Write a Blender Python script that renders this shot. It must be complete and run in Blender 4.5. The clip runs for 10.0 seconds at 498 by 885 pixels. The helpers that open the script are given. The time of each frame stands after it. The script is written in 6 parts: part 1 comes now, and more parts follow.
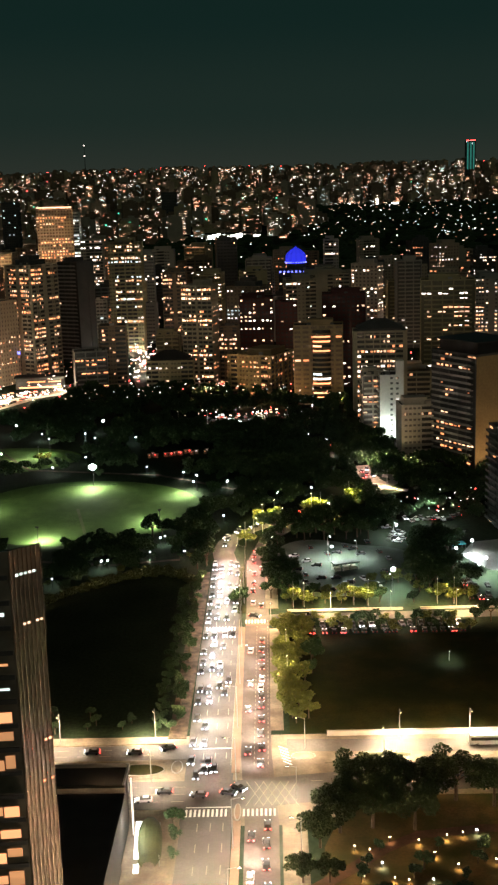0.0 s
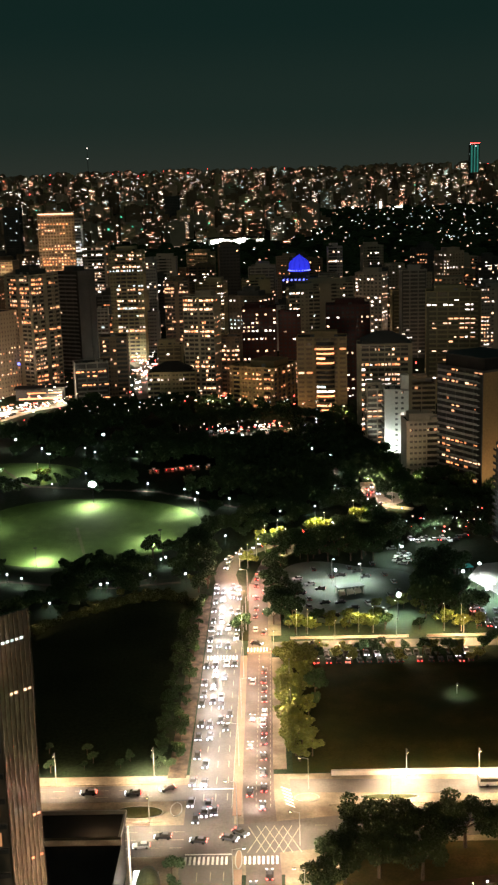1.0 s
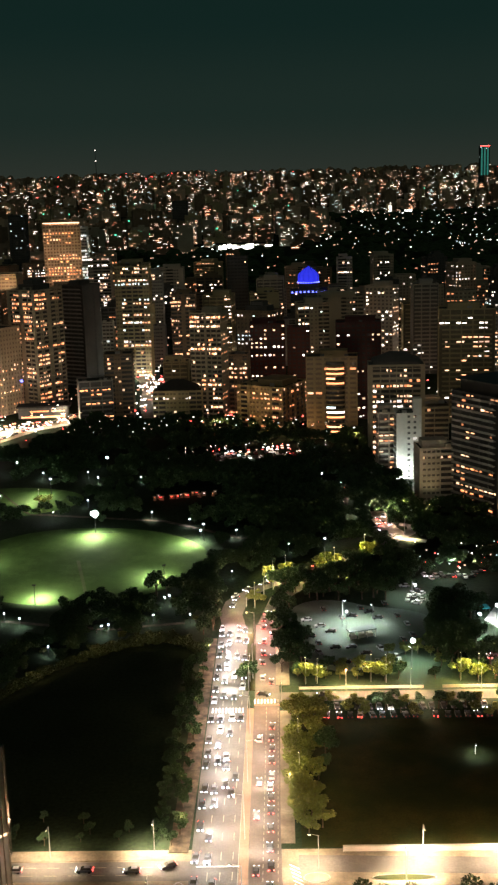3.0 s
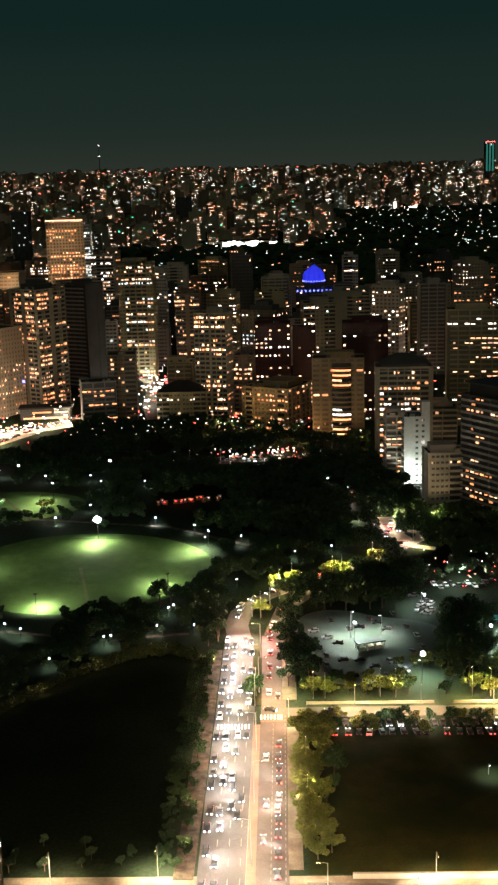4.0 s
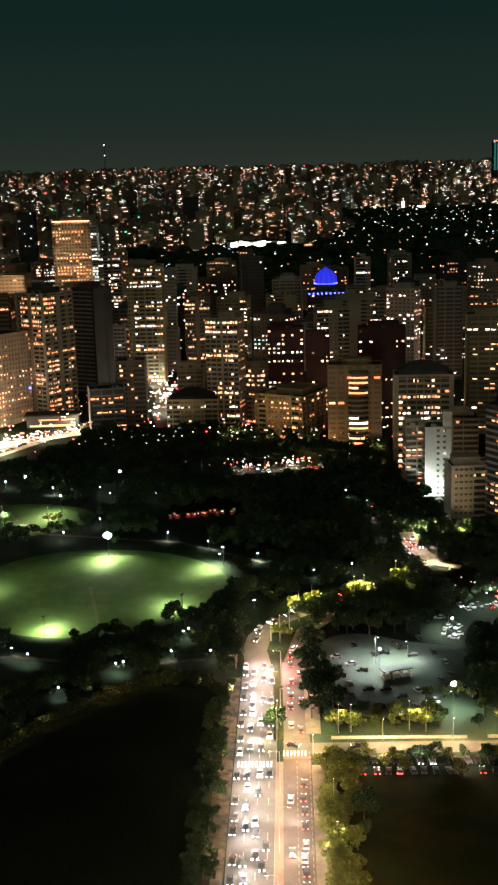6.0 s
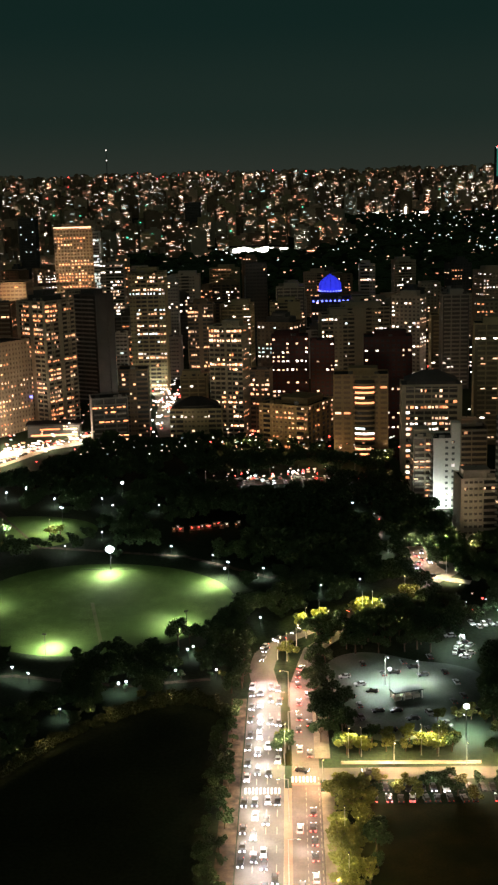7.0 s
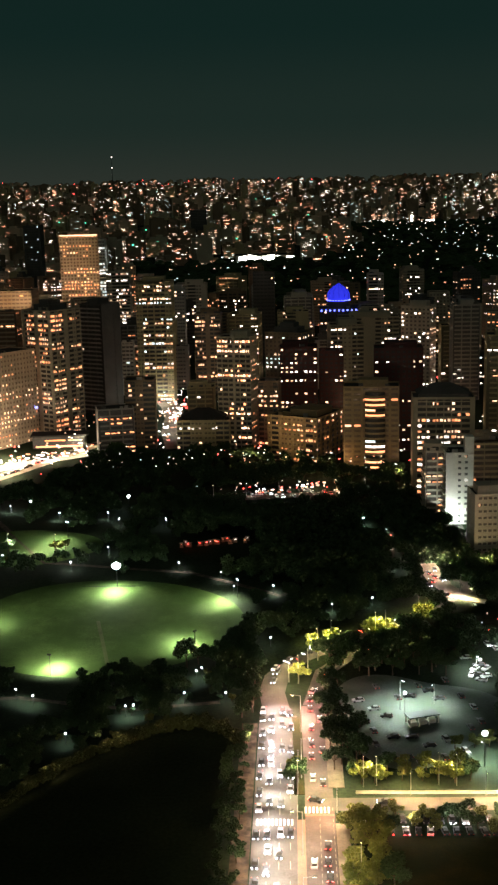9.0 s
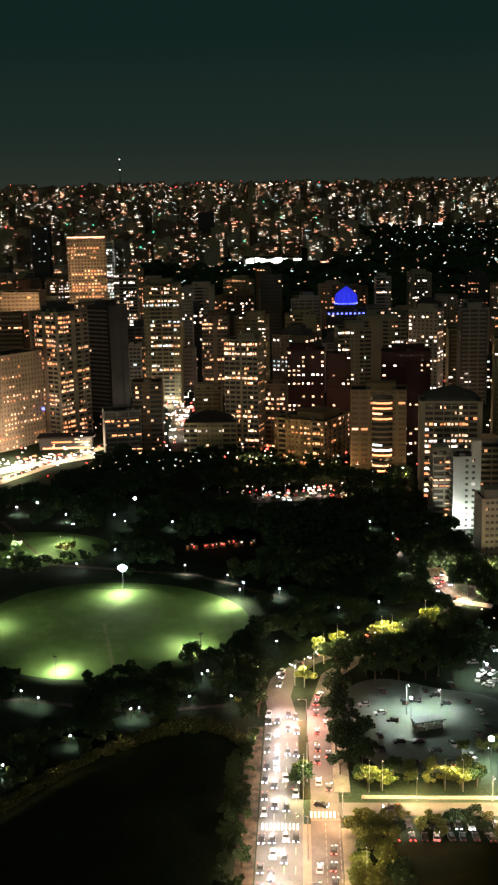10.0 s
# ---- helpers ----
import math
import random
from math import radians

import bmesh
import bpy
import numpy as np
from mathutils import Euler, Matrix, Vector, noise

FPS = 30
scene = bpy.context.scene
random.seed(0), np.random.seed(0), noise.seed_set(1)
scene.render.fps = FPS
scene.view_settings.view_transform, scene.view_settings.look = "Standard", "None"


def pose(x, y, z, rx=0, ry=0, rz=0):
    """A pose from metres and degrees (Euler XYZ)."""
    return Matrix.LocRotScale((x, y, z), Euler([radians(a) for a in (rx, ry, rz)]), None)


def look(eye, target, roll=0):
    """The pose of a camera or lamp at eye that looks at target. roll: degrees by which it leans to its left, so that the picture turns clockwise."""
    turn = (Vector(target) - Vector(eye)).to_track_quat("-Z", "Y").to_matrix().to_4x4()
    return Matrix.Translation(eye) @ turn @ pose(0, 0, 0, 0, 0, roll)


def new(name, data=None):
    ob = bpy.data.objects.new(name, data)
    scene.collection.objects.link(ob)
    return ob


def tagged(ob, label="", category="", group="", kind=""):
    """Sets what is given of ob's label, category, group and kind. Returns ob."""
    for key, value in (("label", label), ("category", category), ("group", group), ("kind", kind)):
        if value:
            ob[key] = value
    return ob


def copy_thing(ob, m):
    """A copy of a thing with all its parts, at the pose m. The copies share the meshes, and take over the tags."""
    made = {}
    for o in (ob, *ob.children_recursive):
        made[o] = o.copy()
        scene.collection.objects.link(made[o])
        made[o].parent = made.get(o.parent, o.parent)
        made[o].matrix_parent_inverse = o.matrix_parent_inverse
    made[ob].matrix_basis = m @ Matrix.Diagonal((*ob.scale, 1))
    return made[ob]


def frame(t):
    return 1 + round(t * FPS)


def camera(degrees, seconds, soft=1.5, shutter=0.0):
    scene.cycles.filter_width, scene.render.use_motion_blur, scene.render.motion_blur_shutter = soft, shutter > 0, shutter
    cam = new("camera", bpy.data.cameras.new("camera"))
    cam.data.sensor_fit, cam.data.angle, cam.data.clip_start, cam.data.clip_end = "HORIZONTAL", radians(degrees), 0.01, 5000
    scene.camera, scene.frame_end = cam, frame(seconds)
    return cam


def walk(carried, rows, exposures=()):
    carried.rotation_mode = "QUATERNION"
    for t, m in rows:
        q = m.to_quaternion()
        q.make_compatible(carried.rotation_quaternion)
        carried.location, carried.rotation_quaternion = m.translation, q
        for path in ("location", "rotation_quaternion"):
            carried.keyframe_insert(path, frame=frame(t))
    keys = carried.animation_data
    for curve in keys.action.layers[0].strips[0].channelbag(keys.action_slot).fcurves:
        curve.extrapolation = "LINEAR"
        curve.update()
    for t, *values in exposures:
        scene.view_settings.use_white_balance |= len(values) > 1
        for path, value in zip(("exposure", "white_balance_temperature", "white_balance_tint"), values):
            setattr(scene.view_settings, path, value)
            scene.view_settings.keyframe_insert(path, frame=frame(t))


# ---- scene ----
# ================= camera and its walk =================
cam = camera(24.8, 10.0, soft=2.4)
METRES, EYE, TURN = 94.0, 150.0, 1.2
ROWS = [
    (0.0, 0.0, 0.0, 0.0, -0.36, -12.27, 1.64),
    (0.5, 0.0018, 0.0624, 0.0293, -0.29, -12.24, 1.62),
    (1.0, 0.0046, 0.1216, 0.0598, -0.2, -12.21, 1.6),
    (1.5, 0.0065, 0.1819, 0.089, -0.09, -12.18, 1.59),
    (2.0, 0.0083, 0.2374, 0.1188, 0.02, -12.16, 1.58),
    (2.5, 0.0108, 0.2937, 0.1432, 0.13, -12.16, 1.57),
    (4.0, -0.0006, 0.4646, 0.1853, 0.41, -12.44, 1.5),
    (4.5, -0.0123, 0.5247, 0.1918, 0.5, -12.54, 1.46),
    (5.0, -0.0283, 0.5828, 0.1966, 0.51, -12.64, 1.44),
    (5.5, -0.0473, 0.6408, 0.2, 0.54, -12.59, 1.46),
    (6.0, -0.0595, 0.7012, 0.2033, 0.64, -12.49, 1.52),
    (7.5, -0.0916, 0.862, 0.2195, 0.73, -12.14, 1.42),
    (8.0, -0.0983, 0.8971, 0.2228, 0.75, -12.08, 1.38),
    (8.5, -0.1035, 0.9224, 0.225, 0.82, -12.01, 1.36),
    (9.0, -0.1113, 0.9351, 0.226, 0.94, -11.89, 1.3),
    (9.5, -0.1138, 0.9412, 0.2274, 1.12, -11.79, 1.18),
    (10.0, -0.1157, 0.9427, 0.2255, 1.31, -11.75, 1.04),
]
walk(cam, [(t, pose(0, 0, EYE, 0, 0, TURN) @ pose(METRES * x, METRES * y, METRES * z, 90 + pitch, roll, yaw)) for t, x, y, z, yaw, pitch, roll in ROWS])

# ================= world and large light =================
world = bpy.data.worlds.new("night_sky")
scene.world = world
world.use_nodes = True
wn, wl = world.node_tree.nodes, world.node_tree.links
wn.clear()
w_out, w_bg = wn.new("ShaderNodeOutputWorld"), wn.new("ShaderNodeBackground")
w_co, w_sep, w_ramp = wn.new("ShaderNodeTexCoord"), wn.new("ShaderNodeSeparateXYZ"), wn.new("ShaderNodeValToRGB")
wl.new(w_co.outputs["Generated"], w_sep.inputs[0])
wl.new(w_sep.outputs["Z"], w_ramp.inputs[0])
wl.new(w_ramp.outputs[0], w_bg.inputs[0])
wl.new(w_bg.outputs[0], w_out.inputs[0])
w_ramp.color_ramp.interpolation = "EASE"
stops = w_ramp.color_ramp.elements
stops[0].position, stops[0].color = 0.0, (0.0265, 0.0315, 0.0245, 1)
stops[1].position, stops[1].color = 0.075, (0.0118, 0.0230, 0.0185, 1)
for at, col in ((0.15, (0.0058, 0.0175, 0.0148, 1)), (0.30, (0.0045, 0.0115, 0.0105, 1)), (1.0, (0.0035, 0.0070, 0.0075, 1))):
    stops.new(at).color = col
w_bg.inputs[1].default_value = 1.0

# glow of the lit city behind the camera, wide and weak
glow = new("city_glow", bpy.data.lights.new("city_glow", "SUN"))
glow.data.energy, glow.data.angle, glow.data.color = 0.185, radians(120), (0.94, 0.97, 0.72)
glow.matrix_world = look((60, -200, 75), (0, 300, 0))

# ================= materials =================
def mat(name, colour, rough=0.8, metal=0.0, vary=0.25, scale=0.5, fine=6.0, bump=0.0, random_tint=0.0):
    """A surface with two scales of variation, in metres."""
    m = bpy.data.materials.new(name)
    m.use_nodes = True
    n, l = m.node_tree.nodes, m.node_tree.links
    b = n["Principled BSDF"]
    b.inputs["Roughness"].default_value, b.inputs["Metallic"].default_value = rough, metal
    b.inputs["Specular IOR Level"].default_value = 0.06 if rough > 0.9 else 0.2 if rough > 0.65 else 0.5
    big, small = n.new("ShaderNodeTexNoise"), n.new("ShaderNodeTexNoise")
    big.inputs["Scale"].default_value, small.inputs["Scale"].default_value = scale, fine
    big.inputs["Detail"].default_value, small.inputs["Detail"].default_value = 3, 2
    geo = n.new("ShaderNodeNewGeometry")
    for t in (big, small):
        l.new(geo.outputs["Position"], t.inputs["Vector"])
    add = n.new("ShaderNodeMath")
    add.operation = "ADD"
    l.new(big.outputs[0], add.inputs[0])
    l.new(small.outputs[0], add.inputs[1])
    last = add.outputs[0]
    if random_tint:
        info, mul, plus = n.new("ShaderNodeObjectInfo"), n.new("ShaderNodeMath"), n.new("ShaderNodeMath")
        mul.operation, plus.operation = "MULTIPLY", "ADD"
        mul.inputs[1].default_value = random_tint
        l.new(info.outputs["Random"], mul.inputs[0])
        l.new(mul.outputs[0], plus.inputs[0])
        l.new(last, plus.inputs[1])
        last = plus.outputs[0]
    ramp = n.new("ShaderNodeMapRange")
    ramp.inputs["From Min"].default_value, ramp.inputs["From Max"].default_value = 0.6, 1.4 + random_tint
    ramp.inputs["To Min"].default_value, ramp.inputs["To Max"].default_value = 1 - vary, 1 + vary
    l.new(last, ramp.inputs["Value"])
    mix = n.new("ShaderNodeVectorMath")
    mix.operation = "SCALE"
    mix.inputs[0].default_value = colour
    l.new(ramp.outputs[0], mix.inputs["Scale"])
    l.new(mix.outputs[0], b.inputs["Base Color"])
    if bump:
        bp = n.new("ShaderNodeBump")
        bp.inputs["Strength"].default_value, bp.inputs["Distance"].default_value = bump, 0.05
        l.new(small.outputs[0], bp.inputs["Height"])
        l.new(bp.outputs[0], b.inputs["Normal"])
    return m


def patchy(name, one, two, scale, rough=0.95, sharp=0.12):
    """Two colours that run into one another in patches, with fine grain."""
    m = mat(name, one, rough, vary=0.4, scale=0.2, fine=1.5, bump=0.5)
    n, l = m.node_tree.nodes, m.node_tree.links
    b = n["Principled BSDF"]
    geo, tex, ramp, mix = n.new("ShaderNodeNewGeometry"), n.new("ShaderNodeTexNoise"), n.new("ShaderNodeMapRange"), n.new("ShaderNodeMix")
    tex.inputs["Scale"].default_value, tex.inputs["Detail"].default_value = scale, 5
    ramp.inputs["From Min"].default_value, ramp.inputs["From Max"].default_value = 0.5 - sharp, 0.5 + sharp
    mix.data_type = "RGBA"
    l.new(geo.outputs["Position"], tex.inputs["Vector"])
    l.new(tex.outputs[0], ramp.inputs["Value"])
    l.new(ramp.outputs[0], mix.inputs["Factor"])
    l.new(b.inputs["Base Color"].links[0].from_socket, mix.inputs["A"])
    mix.inputs["B"].default_value = (*two, 1)
    l.new(mix.outputs["Result"], b.inputs["Base Color"])
    return m


def glowing(name, colour, strength, spread=0.0):
    """A thing that gives off light; spread: how unlike the single ones are."""
    m = bpy.data.materials.new(name)
    m.use_nodes = True
    n, l = m.node_tree.nodes, m.node_tree.links
    b = n["Principled BSDF"]
    b.inputs["Base Color"].default_value = (*[0.85 * c for c in colour], 1)
    b.inputs["Emission Color"].default_value = (*colour, 1)
    b.inputs["Emission Strength"].default_value = strength
    if spread:
        info, geo, mr, mx = n.new("ShaderNodeObjectInfo"), n.new("ShaderNodeNewGeometry"), n.new("ShaderNodeMapRange"), n.new("ShaderNodeMath")
        mx.operation = "ADD"
        l.new(info.outputs["Random"], mx.inputs[0])
        l.new(geo.outputs["Random Per Island"], mx.inputs[1])
        mr.inputs["From Min"].default_value, mr.inputs["From Max"].default_value = 0.0, 2.0
        mr.inputs["To Min"].default_value, mr.inputs["To Max"].default_value = strength * (1 - spread), strength * (1 + spread)
        l.new(mx.outputs[0], mr.inputs["Value"])
        l.new(mr.outputs[0], b.inputs["Emission Strength"])
    return m


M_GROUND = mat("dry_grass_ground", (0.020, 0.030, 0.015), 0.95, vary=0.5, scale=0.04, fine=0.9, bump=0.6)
M_LAWN = patchy("lawn", (0.080, 0.130, 0.036), (0.046, 0.086, 0.020), 0.07, sharp=0.25)
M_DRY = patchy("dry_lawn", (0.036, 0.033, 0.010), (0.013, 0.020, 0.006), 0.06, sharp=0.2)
M_EARTH = patchy("plaza_earth", (0.105, 0.064, 0.026), (0.035, 0.040, 0.012), 0.12, sharp=0.2)
M_CLAY = patchy("clay_path", (0.115, 0.058, 0.038), (0.06, 0.036, 0.02), 0.4, sharp=0.25)
M_WORN = mat("worn_track", (0.105, 0.125, 0.055), 0.95, vary=0.3, scale=0.2, fine=2)
M_ASPHALT = patchy("asphalt", (0.110, 0.100, 0.088), (0.075, 0.066, 0.058), 0.11, 0.8, 0.2)
M_BUSLANE = patchy("red_asphalt", (0.115, 0.092, 0.078), (0.070, 0.055, 0.046), 0.13, 0.8, 0.2)
M_LOT = patchy("gravel_lot", (0.155, 0.172, 0.155), (0.060, 0.082, 0.050), 0.10, sharp=0.25)
# Strong patches put uneven pools of lamplight into the paving's colour.
M_PAVE = patchy("paving", (0.24, 0.195, 0.14), (0.10, 0.078, 0.052), 0.16, 0.85, 0.22)
# The dark second colour puts blotches of tree shade into the footway.
M_FOOT = patchy("shade_blotched_footway", (0.100, 0.070, 0.044), (0.030, 0.023, 0.014), 0.35, 0.9, 0.15)
M_REDPAVE = mat("red_paving", (0.21, 0.135, 0.09), 0.85, vary=0.25, scale=0.2, fine=2.5)
M_KERB = mat("kerb_stone", (0.36, 0.33, 0.28), 0.8, vary=0.2)
M_LINE = mat("road_paint", (0.72, 0.70, 0.66), 0.7, vary=0.25, scale=0.5, fine=3)
M_FAINT = mat("worn_road_paint", (0.30, 0.27, 0.20), 0.75, vary=0.45, scale=0.6, fine=3)
M_REDLINE = mat("red_road_paint", (0.55, 0.10, 0.07), 0.7, vary=0.2)
M_WALLWHITE = mat("whitewashed_wall", (0.66, 0.58, 0.50), 0.8, vary=0.2, scale=0.3, fine=3)
M_BARK = mat("bark", (0.11, 0.08, 0.055), 0.9, vary=0.4, scale=1, fine=6, bump=0.5)
M_LEAF = mat("leaves", (0.038, 0.068, 0.027), 0.75, vary=0.45, scale=0.25, fine=1.6, random_tint=0.3)
M_LEAF_OLIVE = mat("olive_leaves", (0.042, 0.056, 0.020), 0.8, vary=0.5, scale=0.25, fine=1.6, random_tint=0.3)
# Brighter, yellower copy of the leaves: street light put into the colour.
M_LEAF_LIT = mat("lamplit_leaves", (0.125, 0.135, 0.034), 0.7, vary=0.4, scale=0.3, fine=1.6, random_tint=0.3)
M_METAL = mat("painted_steel", (0.30, 0.29, 0.27), 0.45, metal=0.4, vary=0.15)
M_DARKMETAL = mat("dark_steel", (0.05, 0.05, 0.05), 0.5, metal=0.5, vary=0.2)
M_TILE = mat("roof_tile", (0.20, 0.10, 0.06), 0.85, vary=0.3)
M_ROOFING = mat("roof_felt", (0.035, 0.034, 0.032), 0.9, vary=0.35, scale=0.15)
M_GLASS = mat("dark_window_glass", (0.055, 0.050, 0.042), 0.25, vary=0.2)
M_CURTAIN = mat("curtain_wall_glass", (0.52, 0.44, 0.35), 0.05, metal=0.7, vary=0.45, scale=0.12, fine=0.35, bump=0.07)
M_FIN = mat("aluminium_fins", (0.56, 0.45, 0.37), 0.22, metal=0.75, vary=0.2)
M_CONCRETE = mat("bare_concrete", (0.30, 0.28, 0.25), 0.85, vary=0.25, scale=0.2, fine=2)
WALLS = {
    "beige": mat("beige_render", (0.35, 0.315, 0.235), 0.85, vary=0.18, scale=0.08, fine=1.0, random_tint=0.3),
    "salmon": mat("salmon_render", (0.45, 0.345, 0.245), 0.85, vary=0.18, scale=0.08, fine=1.0, random_tint=0.2),
    "khaki": mat("khaki_render", (0.36, 0.31, 0.18), 0.85, vary=0.18, scale=0.08, fine=1.0),
    "ochre": mat("ochre_render", (0.30, 0.22, 0.115), 0.85, vary=0.2, scale=0.08, fine=1.0),
    "white": mat("white_render", (0.72, 0.70, 0.64), 0.8, vary=0.12, scale=0.1, fine=1.0),
    "grey": mat("grey_render", (0.30, 0.29, 0.27), 0.85, vary=0.2, scale=0.08, fine=1.0, random_tint=0.3),
    "pink": mat("pale_pink_render", (0.48, 0.42, 0.34), 0.85, vary=0.15, scale=0.08, fine=1.0),
    "maroon": mat("maroon_brick", (0.075, 0.030, 0.028), 0.8, vary=0.25, scale=0.1, fine=1.5),
    "dark": mat("dark_stone", (0.085, 0.085, 0.080), 0.7, vary=0.25, scale=0.1, fine=1.0),
    "brown": mat("brown_render", (0.20, 0.15, 0.10), 0.85, vary=0.2, scale=0.08, fine=1.0),
}
PANE = {}
for key, c in (("beige", (0.40, 0.33, 0.24)), ("salmon", (0.50, 0.33, 0.23)), ("khaki", (0.36, 0.31, 0.18)), ("ochre", (0.40, 0.27, 0.14)), ("white", (0.30, 0.30, 0.28)), ("grey", (0.20, 0.20, 0.19)), ("pink", (0.34, 0.28, 0.25)), ("maroon", (0.05, 0.03, 0.03)), ("dark", (0.06, 0.06, 0.058)), ("brown", (0.26, 0.17, 0.10))):
    PANE[key] = mat("curtained_panes_" + key, tuple(0.42 * v for v in c), 0.3, vary=0.35, scale=0.35, fine=1.2)
# Darker than the panes: the shade of balcony recesses put into the colour.
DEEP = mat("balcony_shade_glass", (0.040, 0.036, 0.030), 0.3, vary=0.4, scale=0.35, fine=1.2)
LIT = [
    glowing("window_warm", (1.0, 0.60, 0.38), 2.2, 0.9),
    glowing("window_orange", (1.0, 0.34, 0.14), 1.9, 0.9),
    glowing("window_white", (1.0, 0.85, 0.77), 3.0, 0.85),
    glowing("window_cool", (0.80, 0.97, 1.0), 2.0, 0.6),
    glowing("window_amber", (1.0, 0.46, 0.23), 2.1, 0.9),
]
G_OFFICE = glowing("office_light", (1.0, 0.46, 0.20), 1.1, 0.8)
G_LAMPCOOL = glowing("lamp_cool", (0.80, 0.97, 1.0), 30)
G_LAMPWARM = glowing("lamp_warm", (1.0, 0.74, 0.42), 14)
G_HEAD = glowing("headlight", (0.90, 0.93, 1.0), 18)
G_TAIL = glowing("tail_light", (1.0, 0.05, 0.04), 14)
FAR = [glowing("far_" + n, c, s, 0.85) for n, c, s in (("warm", (1.0, 0.64, 0.44), 2.1), ("orange", (1.0, 0.36, 0.20), 1.8), ("white", (1.0, 0.90, 0.80), 2.6), ("cool", (0.78, 0.98, 0.95), 2.2), ("amber", (1.0, 0.48, 0.29), 2.0))]
G_RED = glowing("beacon_red", (1.0, 0.06, 0.05), 8)
G_BLUE = glowing("blue_dome_light", (0.035, 0.045, 0.95), 0.85)
G_BLUEDOT = glowing("blue_lamp", (0.15, 0.18, 1.0), 4)
G_PAVILION = glowing("lit_hall", (1.0, 0.97, 0.85), 5)
M_AWNING = mat("olive_awning", (0.060, 0.064, 0.026), 0.7, vary=0.35, scale=0.5, fine=3)
G_STRIP = glowing("white_light_strip", (0.93, 1.0, 0.95), 2.6)
G_TEAL = glowing("dim_teal_light", (0.10, 0.62, 0.50), 0.22)
G_GREEN = glowing("green_light", (0.12, 1.0, 0.55), 1.6)


# ================= helpers for meshes =================
def gz(y):
    """Height of the ground: flat by the avenue, then rising to the hills."""
    return float(np.interp(y, GY, GZ))


GY = [-500, 430, 500, 560, 700, 900, 1500, 2045, 2906, 4990]
GZ = [0, 0, 3.6, 8, 14, 24, 50, 76, 115, 208]


def box(bm, x0, x1, y0, y1, z0, z1):
    v = [bm.verts.new((x, y, z)) for z in (z0, z1) for y in (y0, y1) for x in (x0, x1)]
    for f in ((0, 2, 3, 1), (4, 5, 7, 6), (0, 1, 5, 4), (2, 6, 7, 3), (0, 4, 6, 2), (1, 3, 7, 5)):
        bm.faces.new([v[i] for i in f])


def prism(bm, plan, z0, z1):
    lo, hi = [bm.verts.new((x, y, z0)) for x, y in plan], [bm.verts.new((x, y, z1)) for x, y in plan]
    n = len(plan)
    bm.faces.new(lo[::-1])
    bm.faces.new(hi)
    for i in range(n):
        bm.faces.new((lo[i], lo[(i + 1) % n], hi[(i + 1) % n], hi[i]))


def tube(bm, a, b, r0, r1, n=6):
    a, b = Vector(a), Vector(b)
    q = (b - a).to_track_quat("Z", "Y")
    lo, hi = [], []
    for i in range(n):
        c = Vector((math.cos(2 * math.pi * i / n), math.sin(2 * math.pi * i / n), 0))
        lo.append(bm.verts.new(a + q @ (c * r0)))
        hi.append(bm.verts.new(b + q @ (c * r1)))
    for i in range(n):
        bm.faces.new((lo[i], lo[(i + 1) % n], hi[(i + 1) % n], hi[i]))
    bm.faces.new(lo[::-1])
    bm.faces.new(hi)


def to_mesh(name, bm, material):
    me = bpy.data.meshes.new(name)
    bm.to_mesh(me)
    bm.free()
    for m in (material if isinstance(material, (list, tuple)) else [material]):
        me.materials.append(m)
    return me


def raw_mesh(name, verts, faces, material):
    me = bpy.data.meshes.new(name)
    me.from_pydata([tuple(v) for v in verts], [], faces)
    for m in (material if isinstance(material, (list, tuple)) else [material]):
        me.materials.append(m)
    return me


def part(name, bm, material, parent=None, label=""):
    me = bm if isinstance(bm, bpy.types.Mesh) else to_mesh(name, bm, material)
    ob = new(name, me)
    if parent is not None:
        ob.parent = parent
    return tagged(ob, label)


def thing(name, x, y, z, rz, label, category, group="", kind=""):
    ob = new(name)
    ob.empty_display_size = 0.5
    ob.matrix_world = pose(x, y, z, 0, 0, rz)
    return tagged(ob, label, category, group, kind)


def ribbon(name, line, half, material, lift, thick=0.0, label="", parent=None):
    """A strip of road or pavement along a line of (x, y), draped on the ground."""
    pts = []
    for (x0, y0), (x1, y1) in zip(line, line[1:]):
        n = max(1, int(math.hypot(x1 - x0, y1 - y0) / 8))
        pts += [Vector((x0 + (x1 - x0) * i / n, y0 + (y1 - y0) * i / n)) for i in range(n)]
    pts.append(Vector(line[-1]))
    bm, rows = bmesh.new(), []
    for i, p in enumerate(pts):
        d = (pts[min(i + 1, len(pts) - 1)] - pts[max(i - 1, 0)]).normalized()
        s = Vector((d.y, -d.x)) * half
        z = gz(p.y) + lift
        rows.append([bm.verts.new((p.x + k * s.x, p.y + k * s.y, z - (0 if inner else thick + 0.02))) for k, inner in ((-1, False), (-1, True), (1, True), (1, False))])
    for a, b in zip(rows, rows[1:]):
        for k in range(3):
            bm.faces.new((a[k], a[k + 1], b[k + 1], b[k]))
    for end in (rows[0], rows[-1]):
        bm.faces.new(end)
    bmesh.ops.recalc_face_normals(bm, faces=bm.faces)
    return tagged(part(name, bm, material, parent), label, kind="structure" if parent is None else "")


